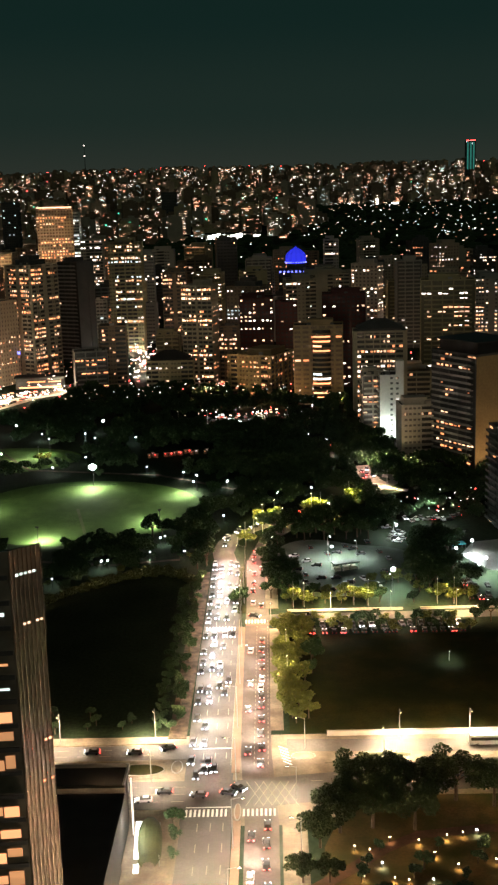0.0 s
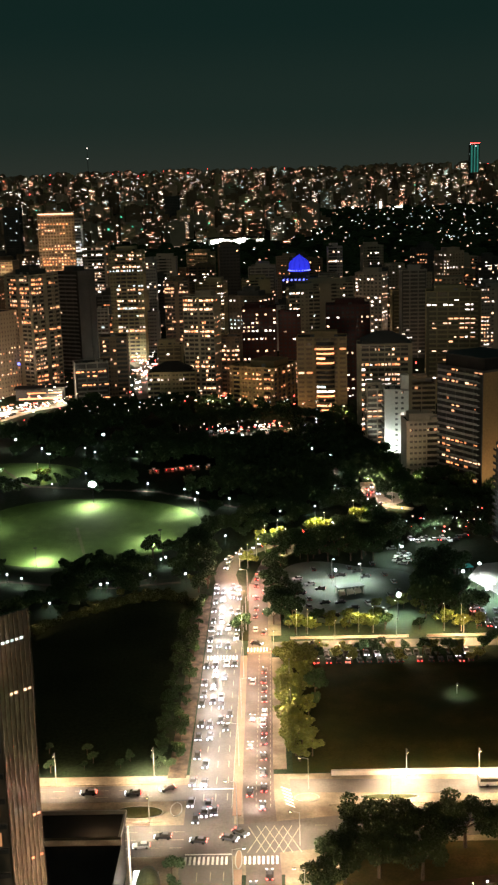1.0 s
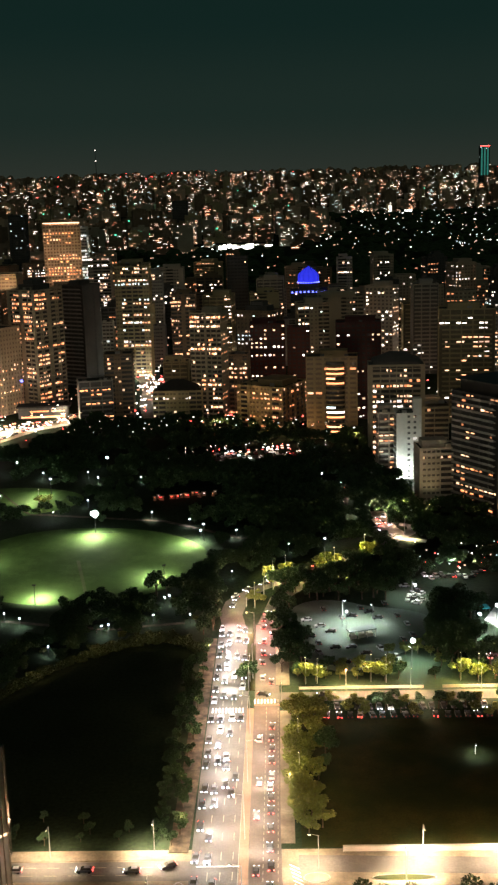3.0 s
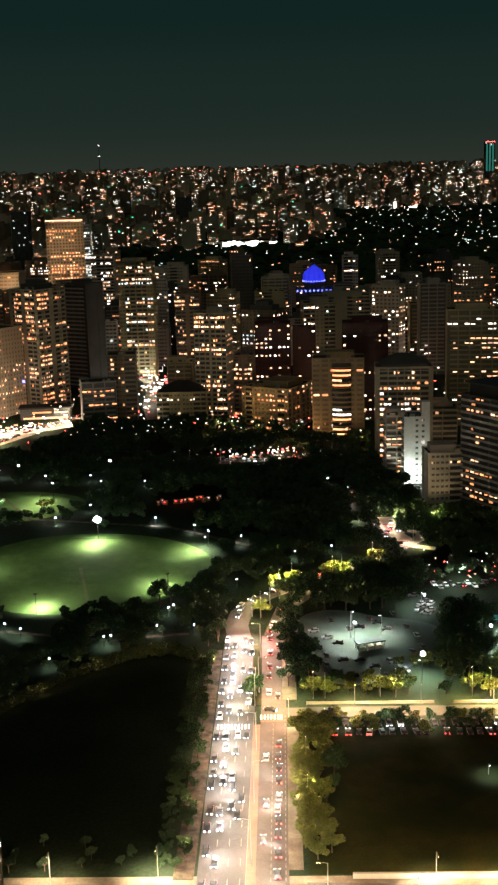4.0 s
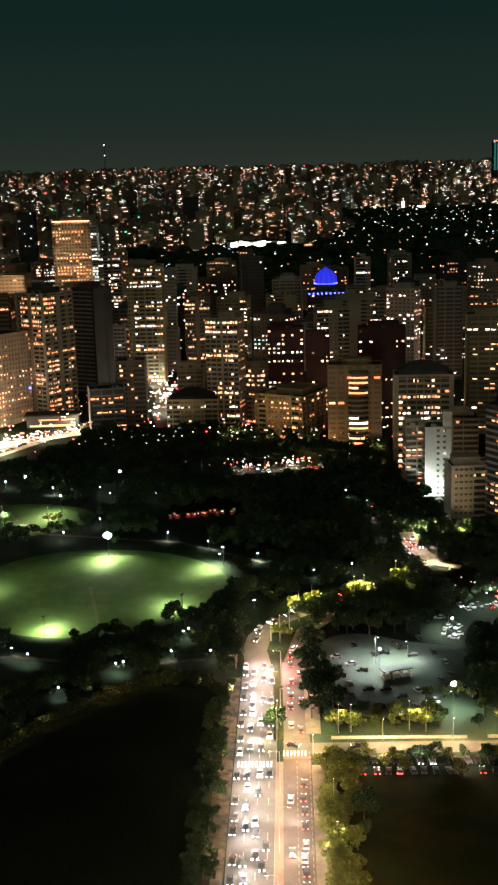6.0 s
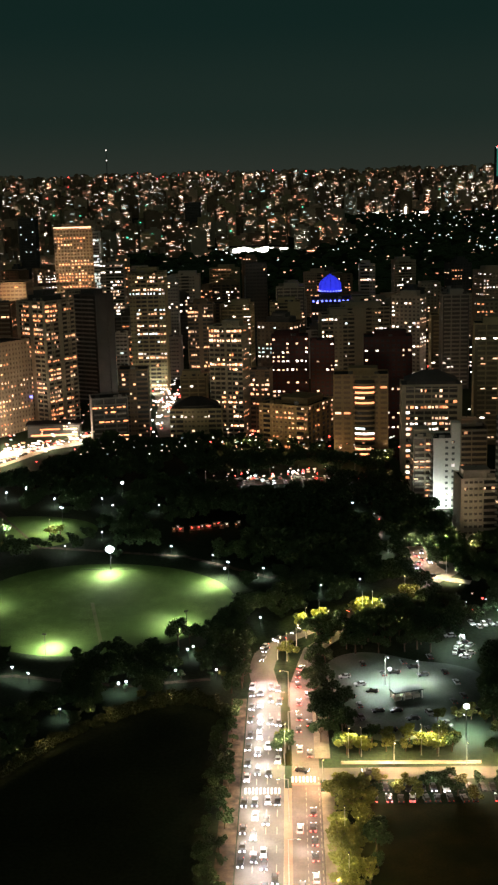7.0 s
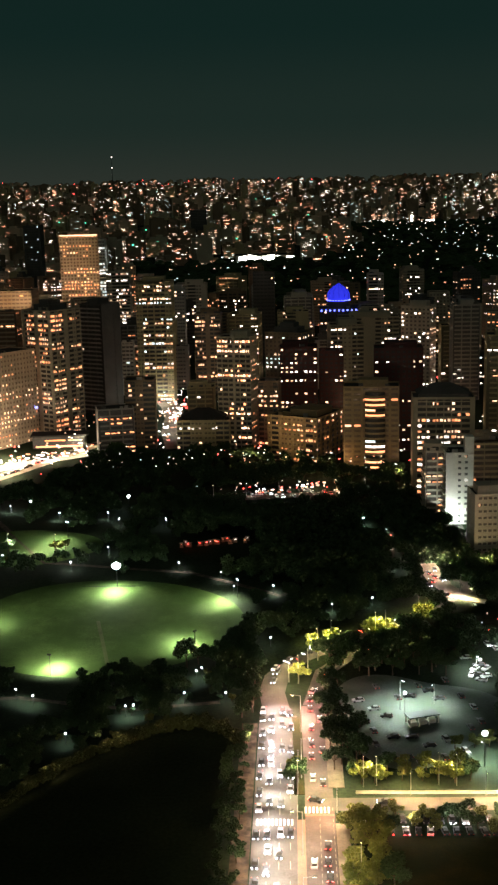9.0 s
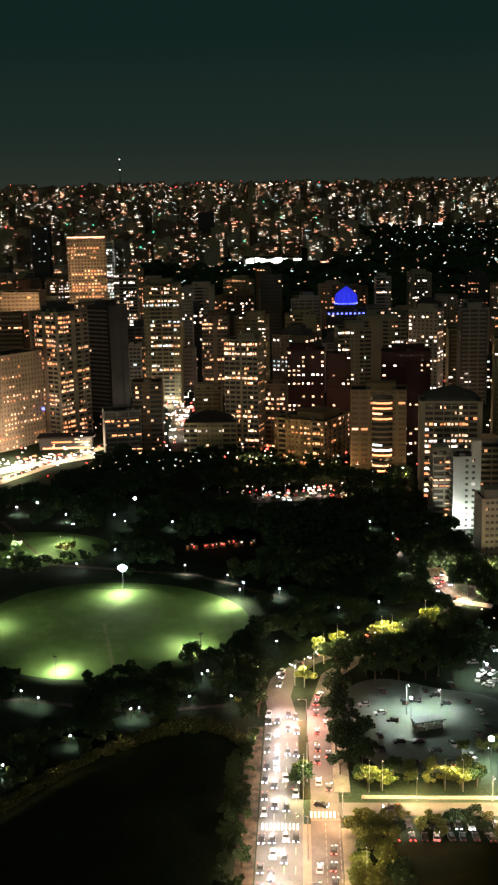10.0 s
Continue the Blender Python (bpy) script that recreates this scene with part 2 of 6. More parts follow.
def lamp(name, kind, at, power, colour, radius=0.25, target=None, cone=120, blend=0.6):
    data = bpy.data.lights.new(name, kind)
    data.energy, data.color, data.shadow_soft_size = power, colour, radius
    ob = new(name, data)
    if kind == "SPOT":
        data.spot_size, data.spot_blend = radians(cone), blend
    ob.matrix_world = look(at, target if target else (at[0], at[1] + 0.001, at[2] - 10))
    return ob


# ================= ground, roads, pavements =================
xs = np.concatenate([np.linspace(-2700, -300, 13), np.linspace(-250, 250, 51), np.linspace(300, 2700, 13)])
ys = np.concatenate([np.linspace(-480, 100, 8), np.linspace(120, 900, 79), np.linspace(950, 4990, 60)])
gv = [(x, y, gz(y)) for y in ys for x in xs]
nx = len(xs)
gf = [(j * nx + i, j * nx + i + 1, (j + 1) * nx + i + 1, (j + 1) * nx + i) for j in range(len(ys) - 1) for i in range(nx - 1)]
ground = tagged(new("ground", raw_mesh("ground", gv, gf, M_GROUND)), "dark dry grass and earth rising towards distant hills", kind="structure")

ribbon("road", [(-18.2, 120), (-18.7, 250), (-19.6, 338), (-19.6, 445)], 6.4, M_ASPHALT, 0.06, label="asphalt carriageway of the avenue in warm lamplight")
ribbon("road", [(-19.6, 445.1), (-22, 462), (-20, 478), (-12, 490), (2, 502), (20, 516), (40, 533), (58, 552), (66, 590), (66, 640)], 4.6, M_ASPHALT, 0.065, label="curving asphalt road under street trees")
ribbon("road", [(-4.6, 120), (-4.8, 250), (-6.4, 285), (-6.9, 330), (-6.9, 390), (-7.6, 452)], 4.2, M_BUSLANE, 0.07, label="reddish asphalt carriageway with queueing traffic")
ribbon("road", [(-7.6, 452.1), (-3, 478), (10, 497), (26, 512)], 3.6, M_ASPHALT, 0.075, label="asphalt slip road bending away")
ribbon("road", [(-140, 288), (-70, 288), (-24, 288)], 4.2, M_ASPHALT, 0.08, label="asphalt side street in amber light")
ribbon("road", [(-140, 265), (-70, 265), (-10, 265), (40, 272), (90, 276), (180, 278)], 7.0, M_ASPHALT, 0.09, label="broad asphalt cross street in amber light")
ribbon("road", [(2, 291), (60, 289), (180, 290)], 3.6, M_ASPHALT, 0.085, label="asphalt service road beside a white wall")
ribbon("road", [(-6, 388.5), (40, 389), (130, 389)], 3.6, M_ASPHALT, 0.08, label="asphalt side street in amber light")
ribbon("pavement", [(-29.0, 296), (-28.9, 340), (-29.0, 388), (-29.0, 440)], 2.6, M_FOOT, 0.18, 0.12, "paved footway under trees")
ribbon("pavement", [(-0.6, 300), (-0.7, 340), (-0.7, 378)], 1.9, M_PAVE, 0.18, 0.12, "paved footway beside the lawn")
ribbon("pavement", [(-1.6, 398), (-1.8, 445)], 2.4, M_PAVE, 0.18, 0.12, "paved footway beside the parking ground")
ribbon("pavement", [(-11.9, 276), (-12.1, 330), (-12.3, 380)], 1.15, M_REDPAVE, 0.20, 0.14, "reddish paved central reservation")
ribbon("pavement", [(-11.0, 180), (-11.0, 252)], 1.0, M_REDPAVE, 0.20, 0.14, "reddish paved central reservation")
ribbon("pavement", [(-12.6, 394), (-13.3, 444)], 1.6, M_DRY, 0.20, 0.14, "planted central reservation")
ribbon("pavement", [(-140, 294), (-72, 294), (-32, 294.5)], 1.6, M_PAVE, 0.18, 0.12, "paved footway beside the park")
ribbon("pavement", [(-140, 276.5), (-60, 276.5), (-31, 277)], 3.4, M_PAVE, 0.18, 0.12, "broad paved island in the crossing")
ribbon("pavement", [(-31, 180), (-31, 250)], 6.2, M_PAVE, 0.17, 0.12, "broad paved forecourt")
ribbon("pavement", [(3.2, 180), (3.2, 250)], 3.0, M_PAVE, 0.17, 0.12, "paved footway beside the trees")
ribbon("pavement", [(12, 282), (60, 283), (180, 284)], 1.5, M_PAVE, 0.18, 0.12, "narrow paved divider")

bm = bmesh.new()
for i in range(24):
    for j in range(9):
        x, y = 3.0 + i * 5, 298 + j * 8.1
        box(bm, x, x + 5, y, y + 8.1, -0.1, 0.05)
bmesh.ops.remove_doubles(bm, verts=bm.verts, dist=0.01)
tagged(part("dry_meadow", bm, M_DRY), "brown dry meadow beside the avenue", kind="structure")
bm = bmesh.new()
for i in range(40):
    for j in range(6):
        x, y = -140 + i * 8, 250 + j * 7.9
        if x < -30 or y < 296:
            box(bm, x, x + 8, y, y + 7.9, -0.1, 0.045)
bmesh.ops.remove_doubles(bm, verts=bm.verts, dist=0.01)
tagged(part("junction_paving", bm, M_PAVE), "worn beige paving round the big junction", kind="structure")
bm = bmesh.new()
prism(bm, [(8, 205), (140, 205), (140, 263), (24, 263), (15, 255), (10, 240)], -0.1, 0.08)
tagged(part("plaza", bm, M_EARTH), "dry earth and worn grass under the plaza trees", kind="structure")

ribbon("footpath", [(4, 221), (15, 230.5), (24, 239), (33, 244.6), (49, 247), (78, 247)], 1.7, M_CLAY, 0.1, 0.0, "reddish footpath under the plaza trees")

# road paint: dashes, edge lines, crossings
paint = thing("road_markings", 0, 0, 0, 0, "white painted lane lines and crossings on the asphalt", "road marking", kind="structure")
for lx in (-21.6, -18.4, -15.3):
    bm = bmesh.new()
    for k in range(30):
        y = 200 + k * 9 + (lx % 3)
        if 256 < y < 276:
            continue
        o = -1.0 * max(0, min(1, (y - 250) / 90)) + 1.0
        box(bm, lx + o - 0.09, lx + o + 0.09, y, y + 3.6, 0.100, 0.115)
    part("lane_line", bm, M_FAINT, paint)
for lx, s in ((-13.3, 0.0), (-7.0, 0.0), (-3.2, 0.0)):
    bm = bmesh.new()
    for k in range(36):
        y = 280 + k * 3
        x = lx + s * (y - 290)
        box(bm, x - 0.07, x + 0.07, y, y + (3.0 if lx < -12 else 1.6), 0.120, 0.135)
    part("lane_line", bm, M_FAINT, paint)
for x0, x1, y0 in ((-24, -12.6, 254.2), (-9.6, 0, 254.2), (-25, -14, 377), (-11.2, -2.4, 383.6)):
    for k in range(int((x1 - x0) / 1.1)):
        bm = bmesh.new()
        box(bm, x0 + k * 1.1, x0 + k * 1.1 + 0.55, y0, y0 + 3.4, 0.13, 0.145)
        part("crossing_bar", bm, M_LINE, paint)
bm = bmesh.new()
box(bm, -11.0, -2.8, 382.0, 383.0, 0.13, 0.145)
part("stop_line", bm, M_REDLINE, paint, "red stop line")
for y0 in (258.4, 289.5):
    bm = bmesh.new()
    box(bm, -24, -12.6, y0, y0 + 0.4, 0.13, 0.145)
    part("stop_line", bm, M_LINE, paint)
for k in range(5):  # yellowish box junction and chevrons
    for sgn in (1, -1):
        bm = bmesh.new()
        prism(bm, [(-9 + 2.2 * k, 259 if sgn > 0 else 271), (-8.8 + 2.2 * k, 259 if sgn > 0 else 271), (-4.3 + 2.2 * k, 271 if sgn > 0 else 259), (-4.5 + 2.2 * k, 271 if sgn > 0 else 259)][::sgn], 0.13, 0.145)
        part("box_line", bm, M_FAINT, paint)
for k in range(6):
    bm = bmesh.new()
    prism(bm, [(-0.4 + 0.25 * k, 290 - 1.7 * k), (2.2 + 0.2 * k, 288 - 1.7 * k), (2.2 + 0.2 * k, 288.5 - 1.7 * k), (-0.4 + 0.25 * k, 290.5 - 1.7 * k)], 0.13, 0.145)
    part("chevron", bm, M_LINE, paint)

for y0, x0, x1 in ((261.6, -70, -26), (265.2, -70, -26), (268.8, -70, -26), (270.0, 8, 120), (274.0, 14, 120), (286.2, -80, -34), (289.6, -80, -34)):
    bm = bmesh.new()
    x = x0
    while x < x1:
        dy = 0.11 * max(0, x) if y0 < 272 and x0 > 0 else 0
        box(bm, x, x + 3.2, y0 + min(dy, 4.5), y0 + min(dy, 4.5) + 0.14, 0.13, 0.145)
        x += 6.0
    part("lane_line", bm, M_FAINT, paint)


def kerbed_island(cx, cy, rx, ry, fill, label):
    """A planted or paved island with a stone kerb."""
    ob = thing("traffic_island", cx, cy, 0.05, 0, label, "traffic island", "traffic islands")
    ring = [(math.cos(2 * math.pi * i / 20), math.sin(2 * math.pi * i / 20)) for i in range(20)]
    bm = bmesh.new()
    prism(bm, [(rx * a, ry * b) for a, b in ring], 0, 0.2)
    part("kerb", bm, M_CONCRETE, ob)
    bm = bmesh.new()
    prism(bm, [((rx - 0.25) * a, (ry - 0.25) * b) for a, b in ring], 0.2, 0.24)
    part("bed", bm, fill, ob)


kerbed_island(-37.5, 278.2, 6.5, 3.2, M_DRY, "oval kerbed island with dry planting in the junction")
kerbed_island(-27.8, 279.5, 1.6, 3.4, M_PAVE, "narrow kerbed paved island in the junction")
kerbed_island(6.4, 284.4, 3.4, 2.2, M_PAVE, "small kerbed paved island in the junction")
kerbed_island(28, 284.2, 8, 1.5, M_DRY, "long kerbed planted island between lanes")
kerbed_island(-10.9, 256.2, 0.9, 4.0, M_REDPAVE, "narrow kerbed refuge in the crossing")

# oval playing field
def oval(cx, cy, rx, ry, lift, material, name, label, n=64, wob=0.0):
    bm = bmesh.new()
    rings = []
    for r in (0.0, 0.33, 0.66, 1.0):
        ring = []
        for i in range(n):
            a = 2 * math.pi * i / n
            w = 1 + wob * math.sin(3 * a + 1) * r
            x, y = cx + rx * r * w * math.cos(a), cy + ry * r * w * math.sin(a)
            ring.append(bm.verts.new((x, y, gz(y) + lift)))
        rings.append(ring)
    for a, b in zip(rings[1:], rings[2:]):
        for i in range(n):
            bm.faces.new((a[i], a[(i + 1) % n], b[(i + 1) % n], b[i]))
    bm.faces.new(rings[1])
    for v in rings[0]:
        bm.verts.remove(v)
    return tagged(part(name, bm, material), label, kind="structure")


oval(-92, 521, 57, 46, 0.10, M_LAWN, "playing_field", "oval mown playing field under floodlights", wob=0.02)
oval(-142, 612, 34, 26, 0.10, M_LAWN, "lawn", "smaller lawn with lit grass", wob=0.05)
bm = bmesh.new()
prism(bm, [(-84.5, 483), (-83, 483), (-93.5, 524), (-95, 524)], 0, 0.05)
for v in bm.verts:
    v.co.z += gz(v.co.y) + 0.12
part("worn_strip", bm, M_WORN).update_tag()
tagged(bpy.data.objects["worn_strip"], "pale worn strip across the grass", kind="structure")
oval(27, 444, 28, 31, 0.09, M_LOT, "parking_ground", "pale gravel parking ground in cool light", wob=0.17)
bm = bmesh.new()
prism(bm, [(77.5, 453), (86, 436), (110, 428), (112, 474), (85, 468)], 0, 0.3)
for v in bm.verts:
    v.co.z += gz(v.co.y) - 0.1
tagged(part("sports_court", bm, M_CONCRETE), "pale paved court in white light", kind="structure")
ribbon("footpath", [(-150, 455), (-112, 459), (-95, 455), (-70, 450), (-40, 455)], 1.2, M_FOOT, 0.1, 0.0, "pale footpath through the park")
ribbon("footpath", [(-170, 655), (-130, 590), (-60, 575), (-20, 548), (5, 560), (30, 582), (36, 640)], 1.5, M_FOOT, 0.1, 0.0, "pale footpath through the park")


# ================= tall buildings =================
def facade(bm, axis, at, sign, a0, a1, h, fh, style, bay, deep=None, rails=None, rnd=None):
    """Wall pieces on one side of a tower. axis 'y': the side looks along y, its pieces run along x from a0 to a1."""
    t = 0.35
    lo, hi = (at, at + t) if sign < 0 else (at - t, at)

    def piece(u0, u1, z0, z1, out=0.0):
        p, q = (lo - out, hi) if sign < 0 else (lo, hi + out)
        if axis == "y":
            box(bm, u0, u1, p, q, z0, z1)
        else:
            box(bm, p, q, u0, u1, z0, z1)

    n = max(1, int(round(h / fh)))
    cells = []
    if style == "m":  # piers, window bays and balcony bays side by side
        half, u, zones = (a1 - a0) / 2, 0.0, []
        while u < half - 0.8:
            kind = rnd.choice(("win", "win", "rec", "rec", "pier"))
            wide = {"win": rnd.choice((2.2, 2.6, 4.6)), "rec": rnd.uniform(3.2, 5.4), "pier": rnd.uniform(1.0, 2.4)}[kind]
            wide = min(wide, half - u)
            zones.append((u, u + wide, kind if wide > 1.8 else "pier"))
            u += wide
        if u < half:
            zones.append((u, half, "pier"))
        both = [(a0 + p, a0 + q, k) for p, q, k in zones] + [(a1 - q, a1 - p, k) for p, q, k in zones[::-1]]
        if rnd.random() < 0.35:
            both = [(a0 + (a1 - q), a0 + (a1 - p), k) for p, q, k in [(a0 + 2 * p, a0 + 2 * q, k) for p, q, k in zones]]
        for p, q, k in both:
            if k == "pier":
                piece(p, q, 0, h, 0.22)
                continue
            if k == "rec":
                piece(p, p + 0.25, 0, h, 0.12)
                piece(q - 0.25, q, 0, h, 0.12)
                for i in range(n + 1):
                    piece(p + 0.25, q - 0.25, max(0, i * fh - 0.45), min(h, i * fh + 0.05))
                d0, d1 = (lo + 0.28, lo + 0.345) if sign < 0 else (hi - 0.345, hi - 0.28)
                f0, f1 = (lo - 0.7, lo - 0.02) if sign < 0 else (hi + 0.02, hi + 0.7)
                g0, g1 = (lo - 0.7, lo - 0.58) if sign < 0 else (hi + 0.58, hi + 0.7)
                # thin dark sheet over the panes, in place of the recess's shade
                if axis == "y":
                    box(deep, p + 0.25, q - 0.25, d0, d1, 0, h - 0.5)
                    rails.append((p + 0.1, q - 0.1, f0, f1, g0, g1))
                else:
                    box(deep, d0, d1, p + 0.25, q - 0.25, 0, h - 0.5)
                    rails.append((f0, f1, p + 0.1, q - 0.1, g0, g1))
                m = max(1, int(round((q - p) / 2.0)))
                cells += [(p + 0.3 + (q - p - 0.6) * j / m, p + 0.2 + (q - p - 0.6) * (j + 1) / m, 1.12, fh - 0.5) for j in range(m)]
                continue
            m = max(1, int(round((q - p) / 2.3)))
            edge = p
            for j in range(m):
                c = p + (q - p) * (j + 0.5) / m
                piece(edge, c - 0.8, 0, h)
                for i in range(n + 1):
                    piece(c - 0.8, c + 0.8, max(0, i * fh - 0.85), min(h, i * fh + 1.0))
                cells.append((c - 0.8, c + 0.8, 1.05, fh - 0.9))
                edge = c + 0.8
            piece(edge, q, 0, h)
    elif style == "s":
        mid = (a0 + a1) / 2 + 0.12 * (a1 - a0)
        piece(a0, mid - 0.8, 0, h)
        piece(mid + 0.8, a1, 0, h)
        for i in range(n + 1):
            piece(mid - 0.8, mid + 0.8, max(0, i * fh - 0.9), min(h, i * fh + 1.0))
        cells = [(mid - 0.8, mid + 0.8)]
    elif style == "d":
        edge = a0
        for f in (0.50, 0.74):
            c = a0 + f * (a1 - a0)
            piece(edge, c - 0.75, 0, h)
            for i in range(n + 1):
                piece(c - 0.75, c + 0.75, max(0, i * fh - 0.8), min(h, i * fh + 0.95))
            cells.append((c - 0.75, c + 0.75))
            edge = c + 0.75
        piece(edge, a1, 0, h)
    elif style == "b":
        m = max(1, int(round((a1 - a0) / 7)))
        for i in range(m + 1):
            c = a0 + (a1 - a0) * i / m
            piece(max(a0, c - 0.4), min(a1, c + 0.4), 0, h)
        m2 = m * 2
        cells = [(a0 + (a1 - a0) * i / m2 + 0.5, a0 + (a1 - a0) * (i + 1) / m2 - 0.3) for i in range(m2)]
    else:
        m = max(1, int(round((a1 - a0) / bay)))
        wide = {"w": 0.78, "c": 0.3, "p": 1.15}[style]
        for i in range(m + 1):
            c = a0 + (a1 - a0) * i / m
            piece(max(a0, c - wide), min(a1, c + wide), 0, h)
        for i in range(n + 1):
            piece(a0, a1, max(0, i * fh - 0.75), min(h, i * fh + 0.85), -0.04)
        cells = [(a0 + (a1 - a0) * i / m + wide, a0 + (a1 - a0) * (i + 1) / m - wide) for i in range(m)]
    return cells


def ledge(bm, axis, u0, u1, back, out, z, thick=0.2, rise=1.1):
    """One balcony: a slab with its parapet, in one piece."""
    inn = out + (0.14 if back > out else -0.14)
    ends = []
    for u in (u0, u1):
        ends.append([bm.verts.new((u, p, q) if axis == "y" else (p, u, q)) for p, q in ((back, z), (out, z), (out, z + rise), (inn, z + rise), (inn, z + thick), (back, z + thick))])
    a, b = ends
    for i in range(6):
        j = (i + 1) % 6
        bm.faces.new((a[i], a[j], b[j], b[i]))
    bm.faces.new(a[::-1])
    bm.faces.new(b)


def tower(x, y, w, d, h, rz=0, wall="beige", front="w", right="s", left="s", crown="box", lit=0.25, tones=(0, 0, 0, 1, 2, 4), seed=1,
          bay=3.3, fh=3.05, label="", joined=False, base=None, roof=M_ROOFING, proud=1.2, rail=None, group="tower blocks"):
    """One apartment tower: wall, glass, roof, balconies and lit windows."""
    rnd = random.Random(seed)
    joined = joined or y > 780
    z = gz(y) - 0.5 if base is None else base
    ob = thing("apartment_tower", x, y, z, rz, label or f"{wall} rendered apartment tower with scattered lit windows at night", "building", group)
    bm = bmesh.new()
    box(bm, -w / 2 + 0.34, w / 2 - 0.34, -d / 2 + 0.34, d / 2 - 0.34, 0, h - 0.1)
    part("window_glass", bm, PANE[wall], ob)
    bm = bmesh.new()
    sides = (("front", "y", -d / 2, -1, -w / 2, w / 2, front), ("right", "x", w / 2, 1, -d / 2 + 0.35, d / 2 - 0.35, right), ("left", "x", -w / 2, -1, -d / 2 + 0.35, d / 2 - 0.35, left))
    cells, deep, fronts = {}, bmesh.new(), []
    for key, axis, at, sign, a0, a1, style in sides:
        rails = []
        cells[key] = facade(bm, axis, at, sign, a0, a1, h, fh, style, bay, deep, rails, rnd)
        fronts += [(axis, v) for v in rails]
    box(bm, -w / 2, w / 2, d / 2 - 0.35, d / 2, 0, h)
    part("wall", bm, WALLS[wall], ob)
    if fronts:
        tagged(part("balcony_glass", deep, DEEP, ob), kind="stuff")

        tiers = range(1, max(1, int(round(h / fh))))
        whole_front = bmesh.new() if joined else None
        for axis, v in fronts:
            u0, u1, f0, f1 = v[:4] if axis == "y" else (v[2], v[3], v[0], v[1])
            out, back = (f0, f1) if v[4] == f0 else (f1, f0)
            if joined:
                for i in tiers:
                    ledge(whole_front, axis, u0, u1, back, out, i * fh - 0.1)
                continue
            bm = bmesh.new()
            ledge(bm, axis, u0, u1, back, out, -0.1)
            tier = to_mesh("balcony", bm, WALLS[rail or wall])
            for i in tiers:
                part("balcony", tier, None, ob).location.z = i * fh
        if joined:
            tagged(part("balcony_front", whole_front, WALLS[rail or wall], ob), kind="stuff")
    else:
        deep.free()
    bm = bmesh.new()
    box(bm, -w / 2, w / 2, -d / 2, -d / 2 + 0.3, h, h + 1.1)
    box(bm, -w / 2, w / 2, d / 2 - 0.3, d / 2, h, h + 1.1)
    box(bm, -w / 2, -w / 2 + 0.3, -d / 2 + 0.3, d / 2 - 0.3, h, h + 1.1)
    box(bm, w / 2 - 0.3, w / 2, -d / 2 + 0.3, d / 2 - 0.3, h, h + 1.1)
    part("parapet", bm, WALLS[wall], ob)
    bm = bmesh.new()
    box(bm, -w / 2 + 0.3, w / 2 - 0.3, -d / 2 + 0.3, d / 2 - 0.3, h - 0.1, h + 0.25)
    part("roof", bm, roof, ob)
    if crown in ("box", "step", "hip"):
        bm = bmesh.new()
        if crown == "hip":
            box(bm, -w * 0.40, w * 0.40, -d * 0.40, d * 0.40, h + 0.25, h + 2.6)
            a, top = 0.44, h + 2.6
            v = [bm.verts.new((sx * w * a, sy * d * a, top)) for sx, sy in ((-1, -1), (1, -1), (1, 1), (-1, 1))]
            r = [bm.verts.new((sx * w * 0.12, 0, top + 5.2)) for sx in (-1, 1)]
            for f in ((v[0], v[1], r[1], r[0]), (v[1], v[2], r[1]), (v[2], v[3], r[0], r[1]), (v[3], v[0], r[0])):
                bm.faces.new(f)
            bm.faces.new(v[::-1])
            part("hipped_roof", bm, roof, ob)
        else:
            k = rnd.uniform(0.25, 0.34)
            o = rnd.uniform(-0.12, 0.12) * w
            box(bm, o - w * k, o + w * k, -d * 0.28, d * 0.3, h + 0.25, h + 4.2)
            if crown == "step":
                box(bm, o - w * k * 0.6, o + w * k * 0.6, -d * 0.2, d * 0.2, h + 4.2, h + 7.2)
            part("plant_room", bm, WALLS[wall] if crown == "box" else WALLS["dark"], ob)
    if seed < 100 and crown != "hip":  # tanks and aerials on the roof
        for k in range(rnd.choice((2, 3, 4))):
            u, v, s = rnd.uniform(-0.36, 0.36) * w, rnd.uniform(-0.40, -0.31) * d, rnd.uniform(0.8, 1.7)
            bm = bmesh.new()
            box(bm, u - s, u + s, v - 0.7, v + 0.7, h + 0.2, h + 0.9 + s)
            part("roof_housing", bm, WALLS[rnd.choice(("dark", wall, "grey"))], ob)
        u = rnd.uniform(-0.2, 0.2) * w
        bm = bmesh.new()
        tube(bm, (u, 0, h), (u, 0, h + rnd.uniform(7, 12)), 0.16, 0.05, 5)
        part("aerial", bm, M_DARKMETAL, ob)
    n = max(1, int(round(h / fh)))
    for key, axis, at, sign, a0, a1, style in sides:  # balconies, one a floor
        if style != "b":
            continue
        p, q = (at - proud, at + 0.1) if sign < 0 else (at + proud, at - 0.1)
        e = 0.06 * (a1 - a0)
        bm = bmesh.new()
        if joined:
            for i in range(1, n):
                ledge(bm, axis, a0 + e, a1 - e, q, p, i * fh, 0.22, 1.15)
            tagged(part("balcony_front", bm, WALLS[rail or wall], ob), kind="stuff")
            continue
        ledge(bm, axis, a0 + e, a1 - e, q, p, 0, 0.22, 1.15)
        me = to_mesh("balcony", bm, WALLS[rail or wall])
        for i in range(1, n):
            part("balcony", me, None, ob).location.z = i * fh
    panes, whole = {}, {}
